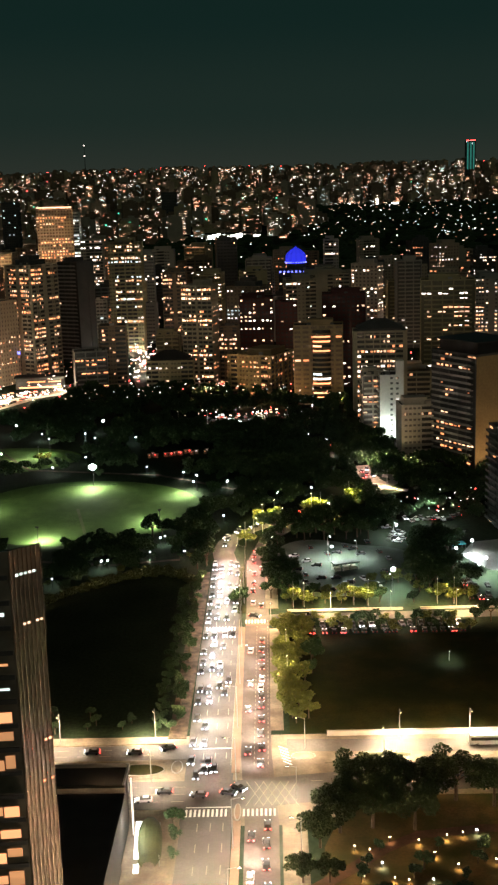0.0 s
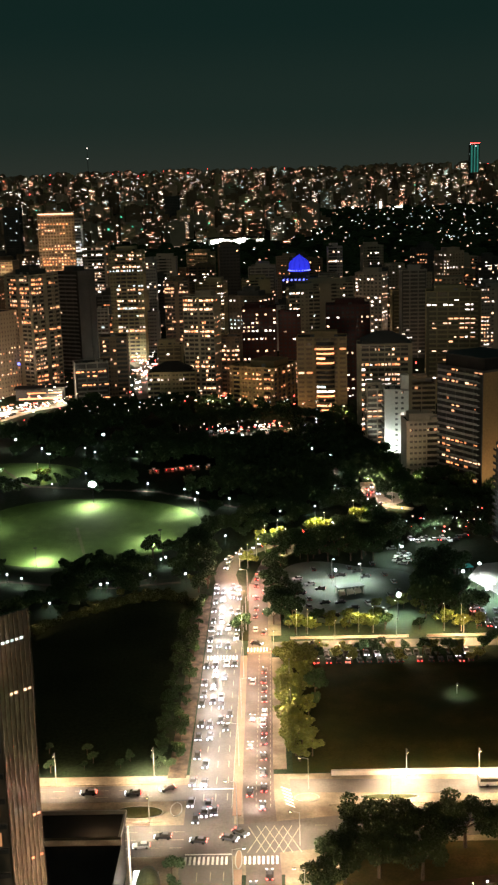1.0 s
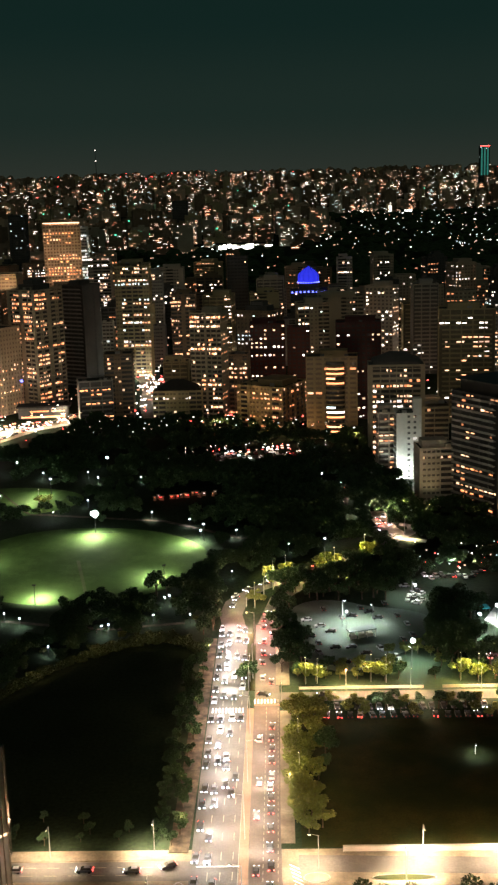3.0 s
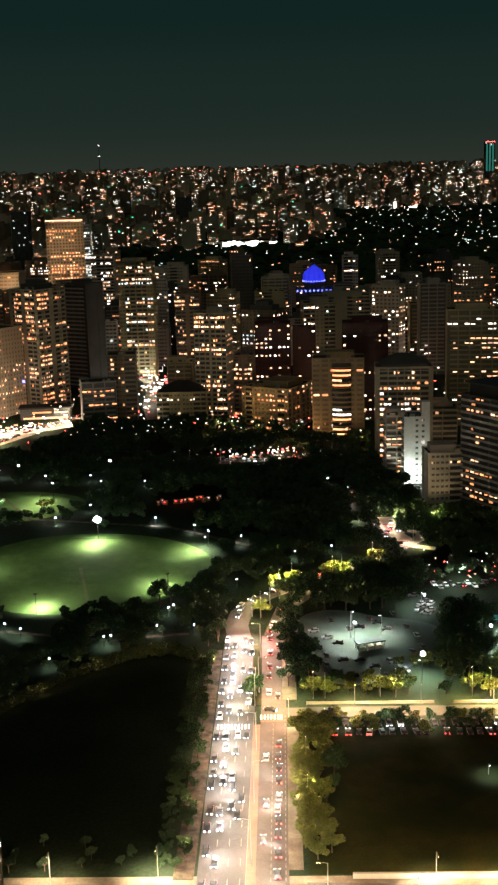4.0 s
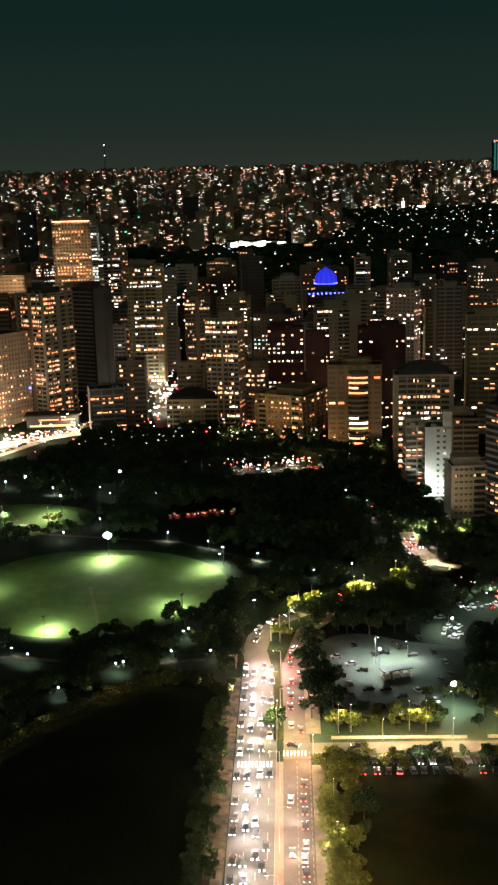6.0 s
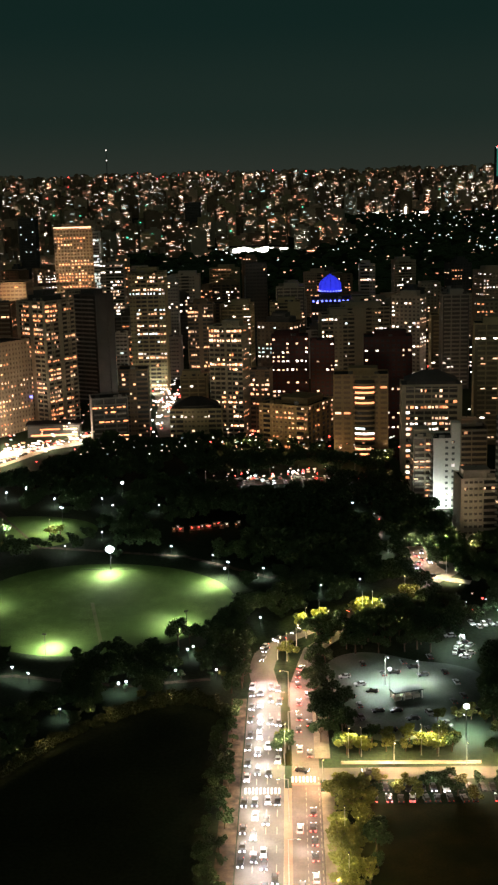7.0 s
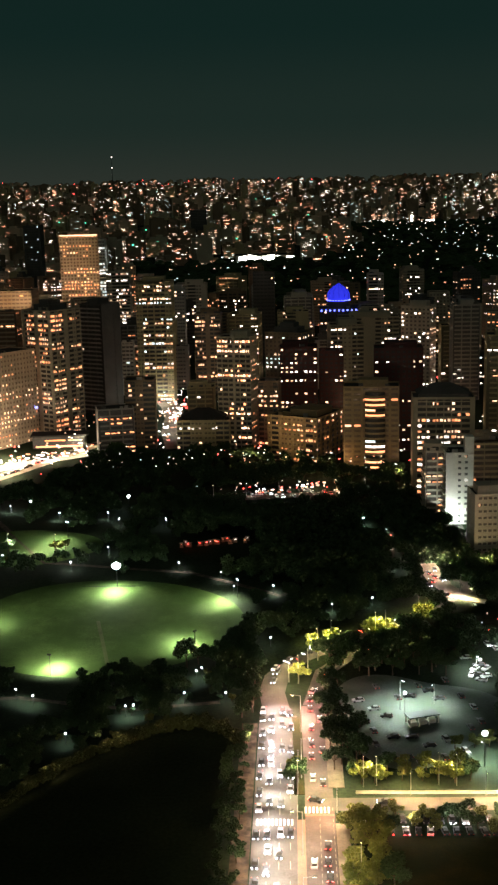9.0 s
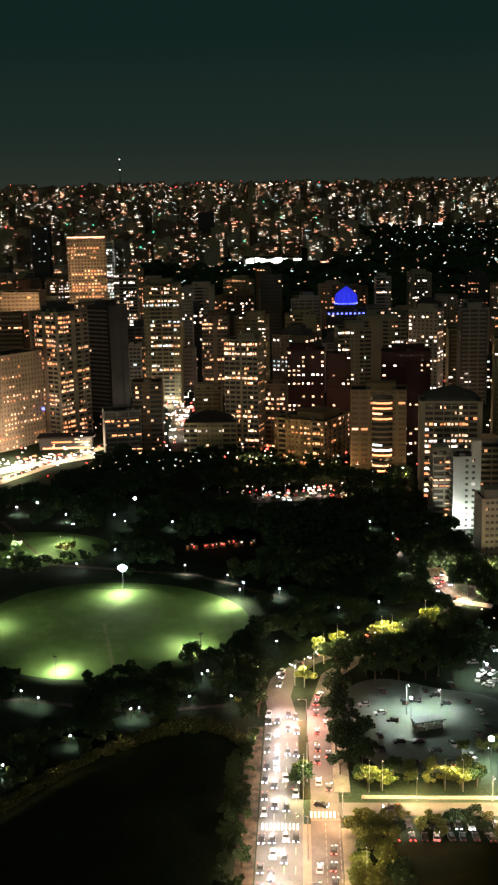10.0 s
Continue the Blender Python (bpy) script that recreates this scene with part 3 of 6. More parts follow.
    for key, axis, at, sign, a0, a1, style in sides:
        weights = [rnd.choice((0.25, 0.5, 0.8, 1.2, 1.9)) for _ in cells[key]]
        for i in range(n):
            run, kin, mood = rnd.choice((0.08, 0.3, 0.7, 1.2, 2.2)), 1.0, rnd.choice(tones)
            for c, (u0, u1, *rise) in enumerate(cells[key]):
                if rnd.random() > lit * weights[c] * run * kin or u1 - u0 < 0.6:
                    kin = 0.75
                    continue
                kin = 2.0
                tone = mood if rnd.random() < 0.6 else rnd.choice(tones)
                half = rnd.random() < 0.25
                za, zb = rise if rise else (1.2 if style == "b" else 0.95, fh - 0.90)
                z0, z1 = i * fh + za, i * fh + zb - (0.0 if rnd.random() < 0.6 else 0.35)
                v0, v1 = u0 + 0.05, (u0 + u1) / 2 if half else u1 - 0.05
                p = at + 0.26 if sign < 0 else at - 0.34
                if joined:
                    bm = whole.setdefault(tone, bmesh.new())
                    if axis == "y":
                        box(bm, v0, v1, p, p + 0.08, z0, z1)
                    else:
                        box(bm, p, p + 0.08, v0, v1, z0, z1)
                else:
                    mk = (key, round(v1 - v0, 2), round(z1 - z0, 2), tone)
                    if mk not in panes:
                        bm = bmesh.new()
                        if axis == "y":
                            box(bm, 0, v1 - v0, 0, 0.08, 0, z1 - z0)
                        else:
                            box(bm, 0, 0.08, 0, v1 - v0, 0, z1 - z0)
                        panes[mk] = to_mesh("window", bm, LIT[tone])
                    b = part("window", panes[mk], None, ob)
                    b.location = (v0, p, z0) if axis == "y" else (p, v0, z0)
    for tone, bm in whole.items():
        tagged(part("lit_glazing", bm, LIT[tone], ob), kind="stuff")
    return ob


# towers along the far side of the park, nearest first
T1 = tower(106.2, 583.4, 34, 30, 60, -58, "dark", "b", "s", "s", "none", 0.2, (1, 4, 1, 0), 11, label="dark grey balcony tower with orange lit flats", proud=1.6, rail="grey")
for nm, m, dims in (("gable_cladding", WALLS["ochre"], (17.0, 17.12, -14.6, 14.6, 0, 60)), ("roof_storey", M_ROOFING, (-14, 15, -12, 13, 60.3, 66.5)), ("roof_eaves", M_DARKMETAL, (-16, 17, -14, 14.5, 66.5, 67.2))):
    bm = bmesh.new()
    box(bm, *dims)
    part(nm, bm, m, T1)
tower(109, 489, 22, 18, 45, 10, "dark", "b", "b", "b", "box", 0.25, (4, 1, 0), 12, label="dark tower with banded balconies beside the trees", proud=1.8)
tower(78, 597, 20, 16, 30, 4, "pink", "m", "w", "s", "box", 0.12, (4, 0), 13, bay=3.6, label="pale pink apartment block with few lit windows")
WB = tower(69, 648, 13.6, 17, 36, 0, "white", "d", "w", "b", "none", 0.16, (2, 0), 14, label="white apartment block floodlit from its garden", bay=3.0)
bm = bmesh.new()
box(bm, 2.4, 6.8, -8.5, -3.0, 36.2, 45.0)
part("stair_riser", bm, WALLS["white"], WB)
tower(59, 655, 12, 15, 35, 0, "pink", "b", "w", "b", "box", 0.45, (4, 0, 1), 15, label="pale balcony block beside the white one", proud=1.0)
tower(91, 700, 15, 16, 29, 0, "beige", "m", "w", "s", "box", 0.14, (1, 4), 16)
tower(68, 700, 33, 20, 53, -3, "beige", "m", "w", "s", "hip", 0.4, (0, 2, 0, 1), 17, label="beige tower with a dark hipped roof", roof=WALLS["dark"])
OT = tower(32, 740, 32, 18, 51, -4, "ochre", "w", "w", "w", "box", 0.06, (1, 4, 1, 0), 18, bay=5.4, label="ochre tower with curved balcony fronts lit orange")
def bow(r):
    """Plan of the rounded balcony bay, r times its full size."""
    return [(2.2 + 6.4 * r * math.cos(math.pi + math.pi * i / 10), -9.0 + 3.2 * r * math.sin(math.pi + math.pi * i / 10)) for i in range(11)]


bm = bmesh.new()
prism(bm, bow(1.0), 0, 1.1)
bow_mesh = to_mesh("balcony", bm, WALLS["ochre"])
for i in range(1, 16):
    part("balcony", bow_mesh, None, OT).location.z = i * 3.05
bm = bmesh.new()
prism(bm, bow(0.90), 0, 48.8)
part("bay_glazing", bm, M_GLASS, OT, "dark rounded bay glazing")
for i, tone in ((1, 1), (2, 4), (4, 1), (5, 2), (6, 3), (11, 1), (12, 4), (13, 1), (14, 1)):
    bm = bmesh.new()
    prism(bm, bow(0.92)[1:-1] if i % 3 else bow(0.92)[1:6], 0, 1.1)
    part("window", bm, LIT[tone], OT).location.z = i * 3.05 + 1.35
tower(52, 790, 30, 18, 64, -3, "maroon", "w", "w", "s", "box", 0.25, (0, 2, 0), 20, label="dark maroon brick tower with white lit windows")
tower(-6, 776, 34, 36, 27, -28, "ochre", "m", "m", "w", "box", 0.20, (0, 4, 1), 21, label="long ochre slab block with small windows")
tower(13.5, 884, 17, 16, 46, 0, "maroon", "w", "w", "s", "none", 0.22, (2, 0), 53, label="lower maroon brick tower beside a taller one")
tower(-9.5, 872, 26, 18, 51.5, 0, "maroon", "w", "w", "s", "box", 0.25, (0, 2, 0), 22, label="dark maroon brick tower with white lit windows")
tower(-48.5, 800, 22, 16, 71, -14, "beige", "m", "w", "w", "box", 0.30, (0, 0, 4, 1), 23, label="tall beige tower with columns of lit windows")
tower(-28.5, 808, 13, 16, 41, -6, "brown", "m", "w", "w", "none", 0.40, (4, 1, 0), 24)
tower(-70, 788, 33, 16, 21, 0, "khaki", "m", "w", "w", "hip", 0.10, (2, 0), 25, label="low khaki block with few lit windows")
tower(-76, 850, 18, 16, 29, 0, "khaki", "b", "w", "w", "box", 0.08, (2, 0), 52, label="khaki block with banded balconies", proud=1.0)
tower(-127, 792, 23, 18, 28.5, 14, "grey", "b", "s", "s", "none", 0.55, (1, 4, 1), 26, label="grey low block with orange lit balconies", proud=1.0)
tower(-111.5, 804, 19, 18, 44, 4, "brown", "m", "s", "s", "none", 0.12, (4, 0), 27)
tower(-152.5, 905, 20, 21, 79, -30, "dark", "b", "s", "b", "box", 0.03, (0,), 28, label="dark tower with continuous pale balcony bands", proud=1.2, rail="grey")
tower(-175.5, 845, 27, 28, 84, -34, "beige", "m", "m", "w", "step", 0.42, (4, 1, 0, 1), 29, label="tall salmon-beige tower with many orange lit windows", bay=3.4)
tower(-218, 880, 24, 14, 78, 0, "brown", "b", "w", "w", "none", 0.42, (1, 4), 30, proud=1.0, rail="beige")
tower(-206, 815, 44, 24, 61, 56, "salmon", "w", "w", "w", "none", 0.42, (4, 0, 1), 31, bay=2.8, label="salmon rendered block in bright street light")
tower(-117, 945, 27, 20, 90, 0, "khaki", "m", "w", "w", "box", 0.34, (0, 4, 3, 2), 32, label="tall khaki tower with ribbed front", bay=2.6)
tower(-142, 965, 9, 9, 41, 0, "white", "c", "w", "w", "none", 0.02, (3,), 33)
tower(-108, 1160, 28, 18, 64, 0, "pink", "m", "w", "s", "box", 0.12, (0, 4), 34)
tower(-103, 985, 13, 12, 34, 0, "grey", "m", "w", "s", "none", 0.08, (2,), 35)
tower(-79, 968, 20, 16, 62, 0, "brown", "m", "w", "w", "box", 0.36, (0, 4, 4), 36, label="brown tower with densely lit windows")
tower(-13, 1008, 25, 18, 57, 0, "khaki", "m", "w", "w", "box", 0.25, (0, 4), 37)
tower(45, 968, 47, 20, 57.5, -2, "beige", "m", "w", "w", "box", 0.20, (0, 4, 2), 38)
tower(64, 1158, 15, 14, 70, 0, "pink", "m", "w", "w", "box", 0.22, (0, 2), 39)
tower(101, 1010, 19, 16, 34, 0, "khaki", "m", "w", "w", "box", 0.10, (0,), 40)
tower(121, 772, 36, 20, 74, -6, "khaki", "b", "w", "w", "box", 0.34, (0, 4, 2), 41, label="khaki tower with rounded banded balconies", proud=1.4)
tower(176, 910, 25, 20, 57, 0, "grey", "m", "w", "w", "box", 0.5, (2, 0, 4), 42, label="grey tower with nearly every window lit")
tower(114, 932, 20, 18, 70, 0, "grey", "b", "w", "w", "box", 0.10, (0, 2), 43, proud=0.8)
tower(-243, 1010, 40, 26, 78, 0, "salmon", "c", "w", "w", "none", 0.02, (4,), 44, label="broad block with a floodlit salmon crown")
tower(-232, 1262, 39, 24, 104, 8, "salmon", "w", "w", "w", "box", 0.85, (4, 1, 4, 0), 45, bay=3.2, fh=3.3, label="broad floodlit amber tower with a bright roofline")
fort = [o for o in bpy.data.objects if o.get("label", "").startswith("broad floodlit")][0]
for x0, x1, z0, z1 in ((-19, 19, 104.4, 105.4), (-12, 10, 40, 41.2)):
    bm = bmesh.new()
    box(bm, x0, x1, -12.5, -12.1, z0, z1)
    part("roof_light", bm, LIT[0], fort)
tower(-219, 1310, 13, 14, 96, 0, "white", "m", "w", "w", "none", 0.6, (2, 3), 46, fh=3.3, label="pale tower with white lit floors")
tower(-177, 1162, 22, 16, 76, 0, "pink", "m", "w", "w", "none", 0.40, (2, 0), 47)
tower(-335, 1512, 21, 20, 100, 0, "dark", "m", "w", "w", "none", 0.10, (3,), 48)
tower(-38.5, 1100, 19, 16, 79, 0, "dark", "c", "w", "w", "none", 0.03, (4,), 54, label="dark unlit tower rising over its neighbours")
tower(-193, 2312, 30, 22, 74, 0, "dark", "c", "w", "w", "none", 0.01, (4,), 49)

# low podium with a dark flat roof in the bright street, and a small blue sign
podium = thing("podium_building", -166, 806, gz(806), 6, "low shop building with a dark flat roof in a bright street", "building")
for nm, m, dims in (("wall", WALLS["dark"], (-17, 17, -6, 6, 0, 8)), ("upper_glazing", LIT[1], (-9, 4, -6.1, -6.02, 4.6, 5.5)), ("upper_glazing", LIT[4], (6, 15, -6.1, -6.02, 4.6, 5.3)), ("roof", M_ROOFING, (-18, 19, -8.5, 6.5, 8, 8.9)), ("shop_front", LIT[4], (-15, 15, -6.1, -6.02, 0.6, 1.7))):
    bm = bmesh.new()
    box(bm, *dims)
    part(nm, bm, m, podium)
sign = thing("lit_sign", -183.5, 820.2, gz(820) + 22, 0, "small blue lit sign on a tower front", "sign")
bm = bmesh.new()
box(bm, -0.9, 0.9, 0, 0.25, 0, 1.6)
part("sign_face", bm, G_BLUEDOT, sign)

# domed tower, lit blue
dome_house = tower(26.5, 1075, 33, 20, 50, 0, "dark", "w", "w", "w", "none", 0.12, (0,), 51, label="dark tower crowned with a blue-lit dome")
DOME_Z = 56.5
bm = bmesh.new()
prism(bm, [(8.8 * math.cos(2 * math.pi * i / 16), 8.8 * math.sin(2 * math.pi * i / 16)) for i in range(16)], 50.2, DOME_Z)
part("drum", bm, WALLS["dark"], dome_house)
bm = bmesh.new()
prof = [(9.2, 0), (9.7, 3.4), (9.5, 6.6), (8.2, 9.2), (4.6, 12.4), (0.9, 15.0), (0.15, 16.4)]
rings = [[bm.verts.new((r * math.cos(2 * math.pi * i / 16), r * math.sin(2 * math.pi * i / 16), DOME_Z + zz)) for i in range(16)] for r, zz in prof]
for a, b in zip(rings, rings[1:]):
    for i in range(16):
        bm.faces.new((a[i], a[(i + 1) % 16], b[(i + 1) % 16], b[i]))
bm.faces.new(rings[-1])
dome = part("dome", bm, G_BLUE, dome_house, "blue glowing dome")
for i in range(12):
    bm = bmesh.new()
    for (r0, z0), (r1, z1) in zip(prof, prof[1:]):
        a = 2 * math.pi * i / 12
        tube(bm, ((r0 + 0.1) * math.cos(a), (r0 + 0.1) * math.sin(a), DOME_Z + z0), ((r1 + 0.1) * math.cos(a), (r1 + 0.1) * math.sin(a), DOME_Z + z1), 0.16, 0.12, 5)
    part("rib", bm, M_DARKMETAL, dome)
bm = bmesh.new()
for i in range(24):
    a = 2 * math.pi * i / 24
    box(bm, 9.7 * math.cos(a) - 0.5, 9.7 * math.cos(a) + 0.5, 9.7 * math.sin(a) - 0.5, 9.7 * math.sin(a) + 0.5, DOME_Z + 0.4, DOME_Z + 1.2)
part("rim_light", bm, G_BLUEDOT, dome_house)
for i in range(9):
    bm = bmesh.new()
    box(bm, -15.6 + 3.7 * i, -14.2 + 3.7 * i, -10.8, -10.2, 48.4, 49.8)
    part("blue_lamp", bm, G_BLUEDOT, dome_house)

# ribbed glass office tower close to the camera's start
office = thing("office_tower", 0, 0, 0, 0, "dark glass office tower with pale vertical fins and lit floors", "building")
PLAN = [(-34.2, 157.2), (-38.1, 153.6), (-76, 149.5), (-78, 190), (-50, 196)]
bm = bmesh.new()
prism(bm, PLAN[::-1], 0, 87)
bmesh.ops.recalc_face_normals(bm, faces=bm.faces)
part("curtain_wall", bm, M_CURTAIN, office)
for (xa, ya), (xb, yb) in zip(PLAN, PLAN[1:3]):  # glass screen standing above the roof
    bm = bmesh.new()
    prism(bm, [(xa, ya), (xb, yb), (xb + 0.1, yb + 0.6), (xa + 0.1, ya + 0.6)], 87, 101.6)
    bmesh.ops.recalc_face_normals(bm, faces=bm.faces)
    part("roof_screen", bm, M_CURTAIN, office)
fin_dir = Vector((3.9, 3.6, 0)).normalized()
fin_out = Vector((fin_dir.y, -fin_dir.x, 0))
for k in range(8):
    c = Vector((-38.1, 153.6, 0)) + fin_dir * (0.15 + k * 0.715)
    bm = bmesh.new()
    a, b = c - fin_dir * 0.06, c + fin_dir * 0.06
    prism(bm, [(a.x, a.y), (a.x + fin_out.x * 0.2, a.y + fin_out.y * 0.2), (b.x + fin_out.x * 0.2, b.y + fin_out.y * 0.2), (b.x, b.y)], 0, 101.7)
    bmesh.ops.recalc_face_normals(bm, faces=bm.faces)
    part("fin", bm, M_FIN, office, "pale aluminium fin")
for z, tone, ks in ((97.6, 3, (1, 2, 3, 5)), (97.6, 2, (4,)), (90.0, 0, (2, 3, 5, 6)), (71.0, 4, (5, 6)), (64.5, 1, (4, 6))):
    for k in ks:
        c = Vector((-38.1, 153.6, 0)) + fin_dir * (0.30 + k * 0.715)
        e = c + fin_dir * 0.42
        o = fin_out * 0.06
        bm = bmesh.new()
        prism(bm, [(c.x, c.y), (c.x + o.x, c.y + o.y), (e.x + o.x, e.y + o.y), (e.x, e.y)], z, z + 0.32)
        bmesh.ops.recalc_face_normals(bm, faces=bm.faces)
        part("window", bm, FAR[tone], office)
rnd = random.Random(5)
front_dir = Vector((-37.9, -4.1, 0)).normalized()
for i in range(26):
    z = 2.4 + i * 3.8
    bm = bmesh.new()
    a, b = Vector((-38.3, 153.5, 0)), Vector((-76, 149.4, 0))
    o = Vector((0.11, -1, 0)).normalized() * 0.25
    prism(bm, [(a.x, a.y), (b.x, b.y), (b.x + o.x, b.y + o.y), (a.x + o.x, a.y + o.y)], z, z + 0.7)
    bmesh.ops.recalc_face_normals(bm, faces=bm.faces)
    part("spandrel", bm, M_DARKMETAL, office)
    if i > 24:
        continue
    floor_lit = rnd.random() < (0.95 if i < 20 else 0.5)
    k = 0.9
    while k < 14:
        w = rnd.choice((1.4, 2.2, 3.0))
        if rnd.random() < (0.94 if floor_lit else 0.12):
            p = a + front_dir * k + o * 0.3
            q = p + front_dir * w
            bm = bmesh.new()
            prism(bm, [(p.x, p.y), (q.x, q.y), (q.x - o.x * 0.4, q.y - o.y * 0.4), (p.x - o.x * 0.4, p.y - o.y * 0.4)], z + (rnd.choice((0.8, 1.1, 1.8)) if i < 20 else 2.1), z + rnd.choice((2.4, 2.6, 3.1)))
            bmesh.ops.recalc_face_normals(bm, faces=bm.faces)
            part("window", bm, G_OFFICE if i < 20 or rnd.random() < 0.3 else FAR[3], office)
        k += w + 0.25

# dark flat-roofed pavilion and its lower wing
pavilion = thing("flat_roofed_building", 0, 0, 0, 0, "dark flat-roofed building with a raised rim and pale corner column", "building")
for nm, x0, x1, y0, y1, z0, z1, m in (("wall", -66, -37.4, 234.4, 252.0, 0, 14.2, M_ROOFING), ("roof", -66.6, -36.7, 234, 252.7, 14.2, 15.0, M_ROOFING),
                                      ("lower_wall", -66, -36.8, 190, 231.2, 0, 19.0, M_ROOFING), ("lower_roof", -66.6, -34.9, 188, 231.6, 19.0, 20.2, M_ROOFING)):
    bm = bmesh.new()
    box(bm, x0, x1, y0, y1, z0, z1)
    part(nm, bm, m, pavilion)
bm = bmesh.new()
box(bm, -66.6, -34.9, 230.6, 231.6, 20.2, 21.6)
part("rear_rim", bm, M_PAVE, pavilion, "olive-brown roof rim")
for x0, x1, y0, y1 in ((-66.6, -36.7, 252.2, 252.7), (-37.2, -36.7, 234, 252.2)):
    bm = bmesh.new()
    box(bm, x0, x1, y0, y1, 15.0, 15.9)
    part("rim", bm, M_METAL, pavilion)
bm = bmesh.new()
box(bm, -35.9, -35.5, 246.3, 246.7, 0, 15.2)
part("column", bm, M_WALLWHITE, pavilion, "pale column")

# pale vaulted canopy on the forecourt
canopy = thing("vaulted_canopy", -31.2, 240, 0.18, 4, "olive barrel-vaulted canopy with a white light strip on the forecourt", "canopy")
bm = bmesh.new()
n = 10
secs = []
for j in range(9):
    yy = -9.5 + 19 * j / 8
    taper = math.sqrt(max(0.12, 1 - abs(yy / 10.5) ** 3))
    secs.append([bm.verts.new((2.9 * taper * math.cos(math.pi * i / n), yy, 1.6 + 2.6 * taper * math.sin(math.pi * i / n))) for i in range(n + 1)])
for a, b in zip(secs, secs[1:]):
    for i in range(n):
        bm.faces.new((a[i], a[i + 1], b[i + 1], b[i]))
me = to_mesh("vault", bm, M_AWNING)
vault = part("vault", me, None, canopy)
sol = vault.modifiers.new("thick", "SOLIDIFY")
sol.thickness = 0.12
bm = bmesh.new()
box(bm, -3.35, -2.0, -7.4, 8.2, 2.5, 2.7)
part("light_strip", bm, G_STRIP, canopy, "long white light strip")
bm = bmesh.new()
box(bm, -3.3, -2.1, -12.6, -9.4, 2.2, 2.4)
part("light_strip", bm, G_STRIP, canopy, "short white light strip")
for sx in (-2.4, 2.4):
    for yy in (-7, 0, 7):
        bm = bmesh.new()
        tube(bm, (sx, yy, 0), (sx, yy, 2.9), 0.12, 0.12)
        part("post", bm, M_METAL, canopy)

# white boundary walls along the side streets
for nm, x0, x1, y0, y1, h in (("boundary_wall", 13.5, 160, 296.0, 296.4, 1.5), ("boundary_wall", 4, 46.5, 394.6, 395.0, 0.7), ("boundary_wall", 53, 130, 394.6, 395.0, 0.7)):
    ob = thing(nm, x0, y0, 0, 0, "low whitewashed wall along the street", "wall", "street walls")
    bm = bmesh.new()
    box(bm, 0, x1 - x0, 0, y1 - y0, 0, h)
    part("wall_body", bm, M_WALLWHITE, ob)
    bm = bmesh.new()
    box(bm, -0.05, x1 - x0 + 0.05, -0.08, y1 - y0 + 0.08, h, h + 0.12)
    part("coping", bm, M_KERB, ob)
    for k in range(int((x1 - x0) / 4)):
        bm = bmesh.new()
        box(bm, 4 * k, 4 * k + 0.3, -0.06, 0, 0, h)
        part("pier", bm, M_WALLWHITE, ob)

# long shelter on the parking ground
shed = thing("open_shelter", 28.5, 440, gz(440), 18, "open shelter with a dark flat roof on pale posts", "shelter")
bm = bmesh.new()
box(bm, -5.5, 5.5, -2.2, 2.2, 3.0, 3.35)
part("roof", bm, M_DARKMETAL, shed)
for sx in (-5, -1.7, 1.7, 5):
    for sy in (-1.9, 1.9):
        bm = bmesh.new()
        box(bm, sx - 0.14, sx + 0.14, sy - 0.14, sy + 0.14, 0, 3.0)
        part("post", bm, M_WALLWHITE, shed)
for sx in (-3.5, 0.2, 3.4):
    bm = bmesh.new()
    box(bm, sx - 1.1, sx + 1.1, -1.3, 1.2, 0.0, 1.4)
    part("counter", bm, M_WALLWHITE, shed)

# ================= lamps =================
COOL, WARM, AMBER = (0.86, 0.97, 1.0), (1.0, 0.79, 0.55), (1.0, 0.63, 0.33)
LAMP_PARTS = {}


def street_lamp(x, y, h, reach, rz, power, colour, head=G_LAMPWARM, cone=150, kind="SPOT", group="street lamps", label="tall steel street lamp with a glowing head"):
    """A pole with a curved arm and a lamp head; the light hangs under the head."""
    z = gz(y)
    ob = thing("street_lamp", x, y, z, rz, label, "street lamp", group)
    key = (h, reach, head.name)
    if key not in LAMP_PARTS:
        a, b, c = bmesh.new(), bmesh.new(), bmesh.new()
        tube(a, (0, 0, 0), (0, 0, h), 0.14, 0.08)
        tube(b, (0, 0, h - 0.1), (reach, 0, h + 0.35), 0.07, 0.05)
        box(c, reach - 0.2, reach + 0.75, -0.2, 0.2, h + 0.26, h + 0.46)
        e = bmesh.new()
        box(e, reach - 0.1, reach + 0.65, -0.17, 0.17, h + 0.16, h + 0.25)
        LAMP_PARTS[key] = [to_mesh("pole", a, M_METAL), to_mesh("arm", b, M_METAL), to_mesh("housing", c, M_DARKMETAL), to_mesh("lamp_glass", e, head)]
    meshes = LAMP_PARTS[key]
    part("pole", meshes[0], None, ob)
    arm = part("arm", meshes[1], None, ob)
    part("housing", meshes[2], None, arm)
    part("lamp_glass", meshes[3], None, arm, "glowing lamp glass")
    if power:
        m = pose(x, y, z, 0, 0, rz) @ Vector((reach + 0.3, 0, h - 0.1))
        lamp("street_light", kind, m, power * 3.2, colour, 0.3, None, cone, 0.8)
    return ob


POSTS = []  # trees keep clear in front of these


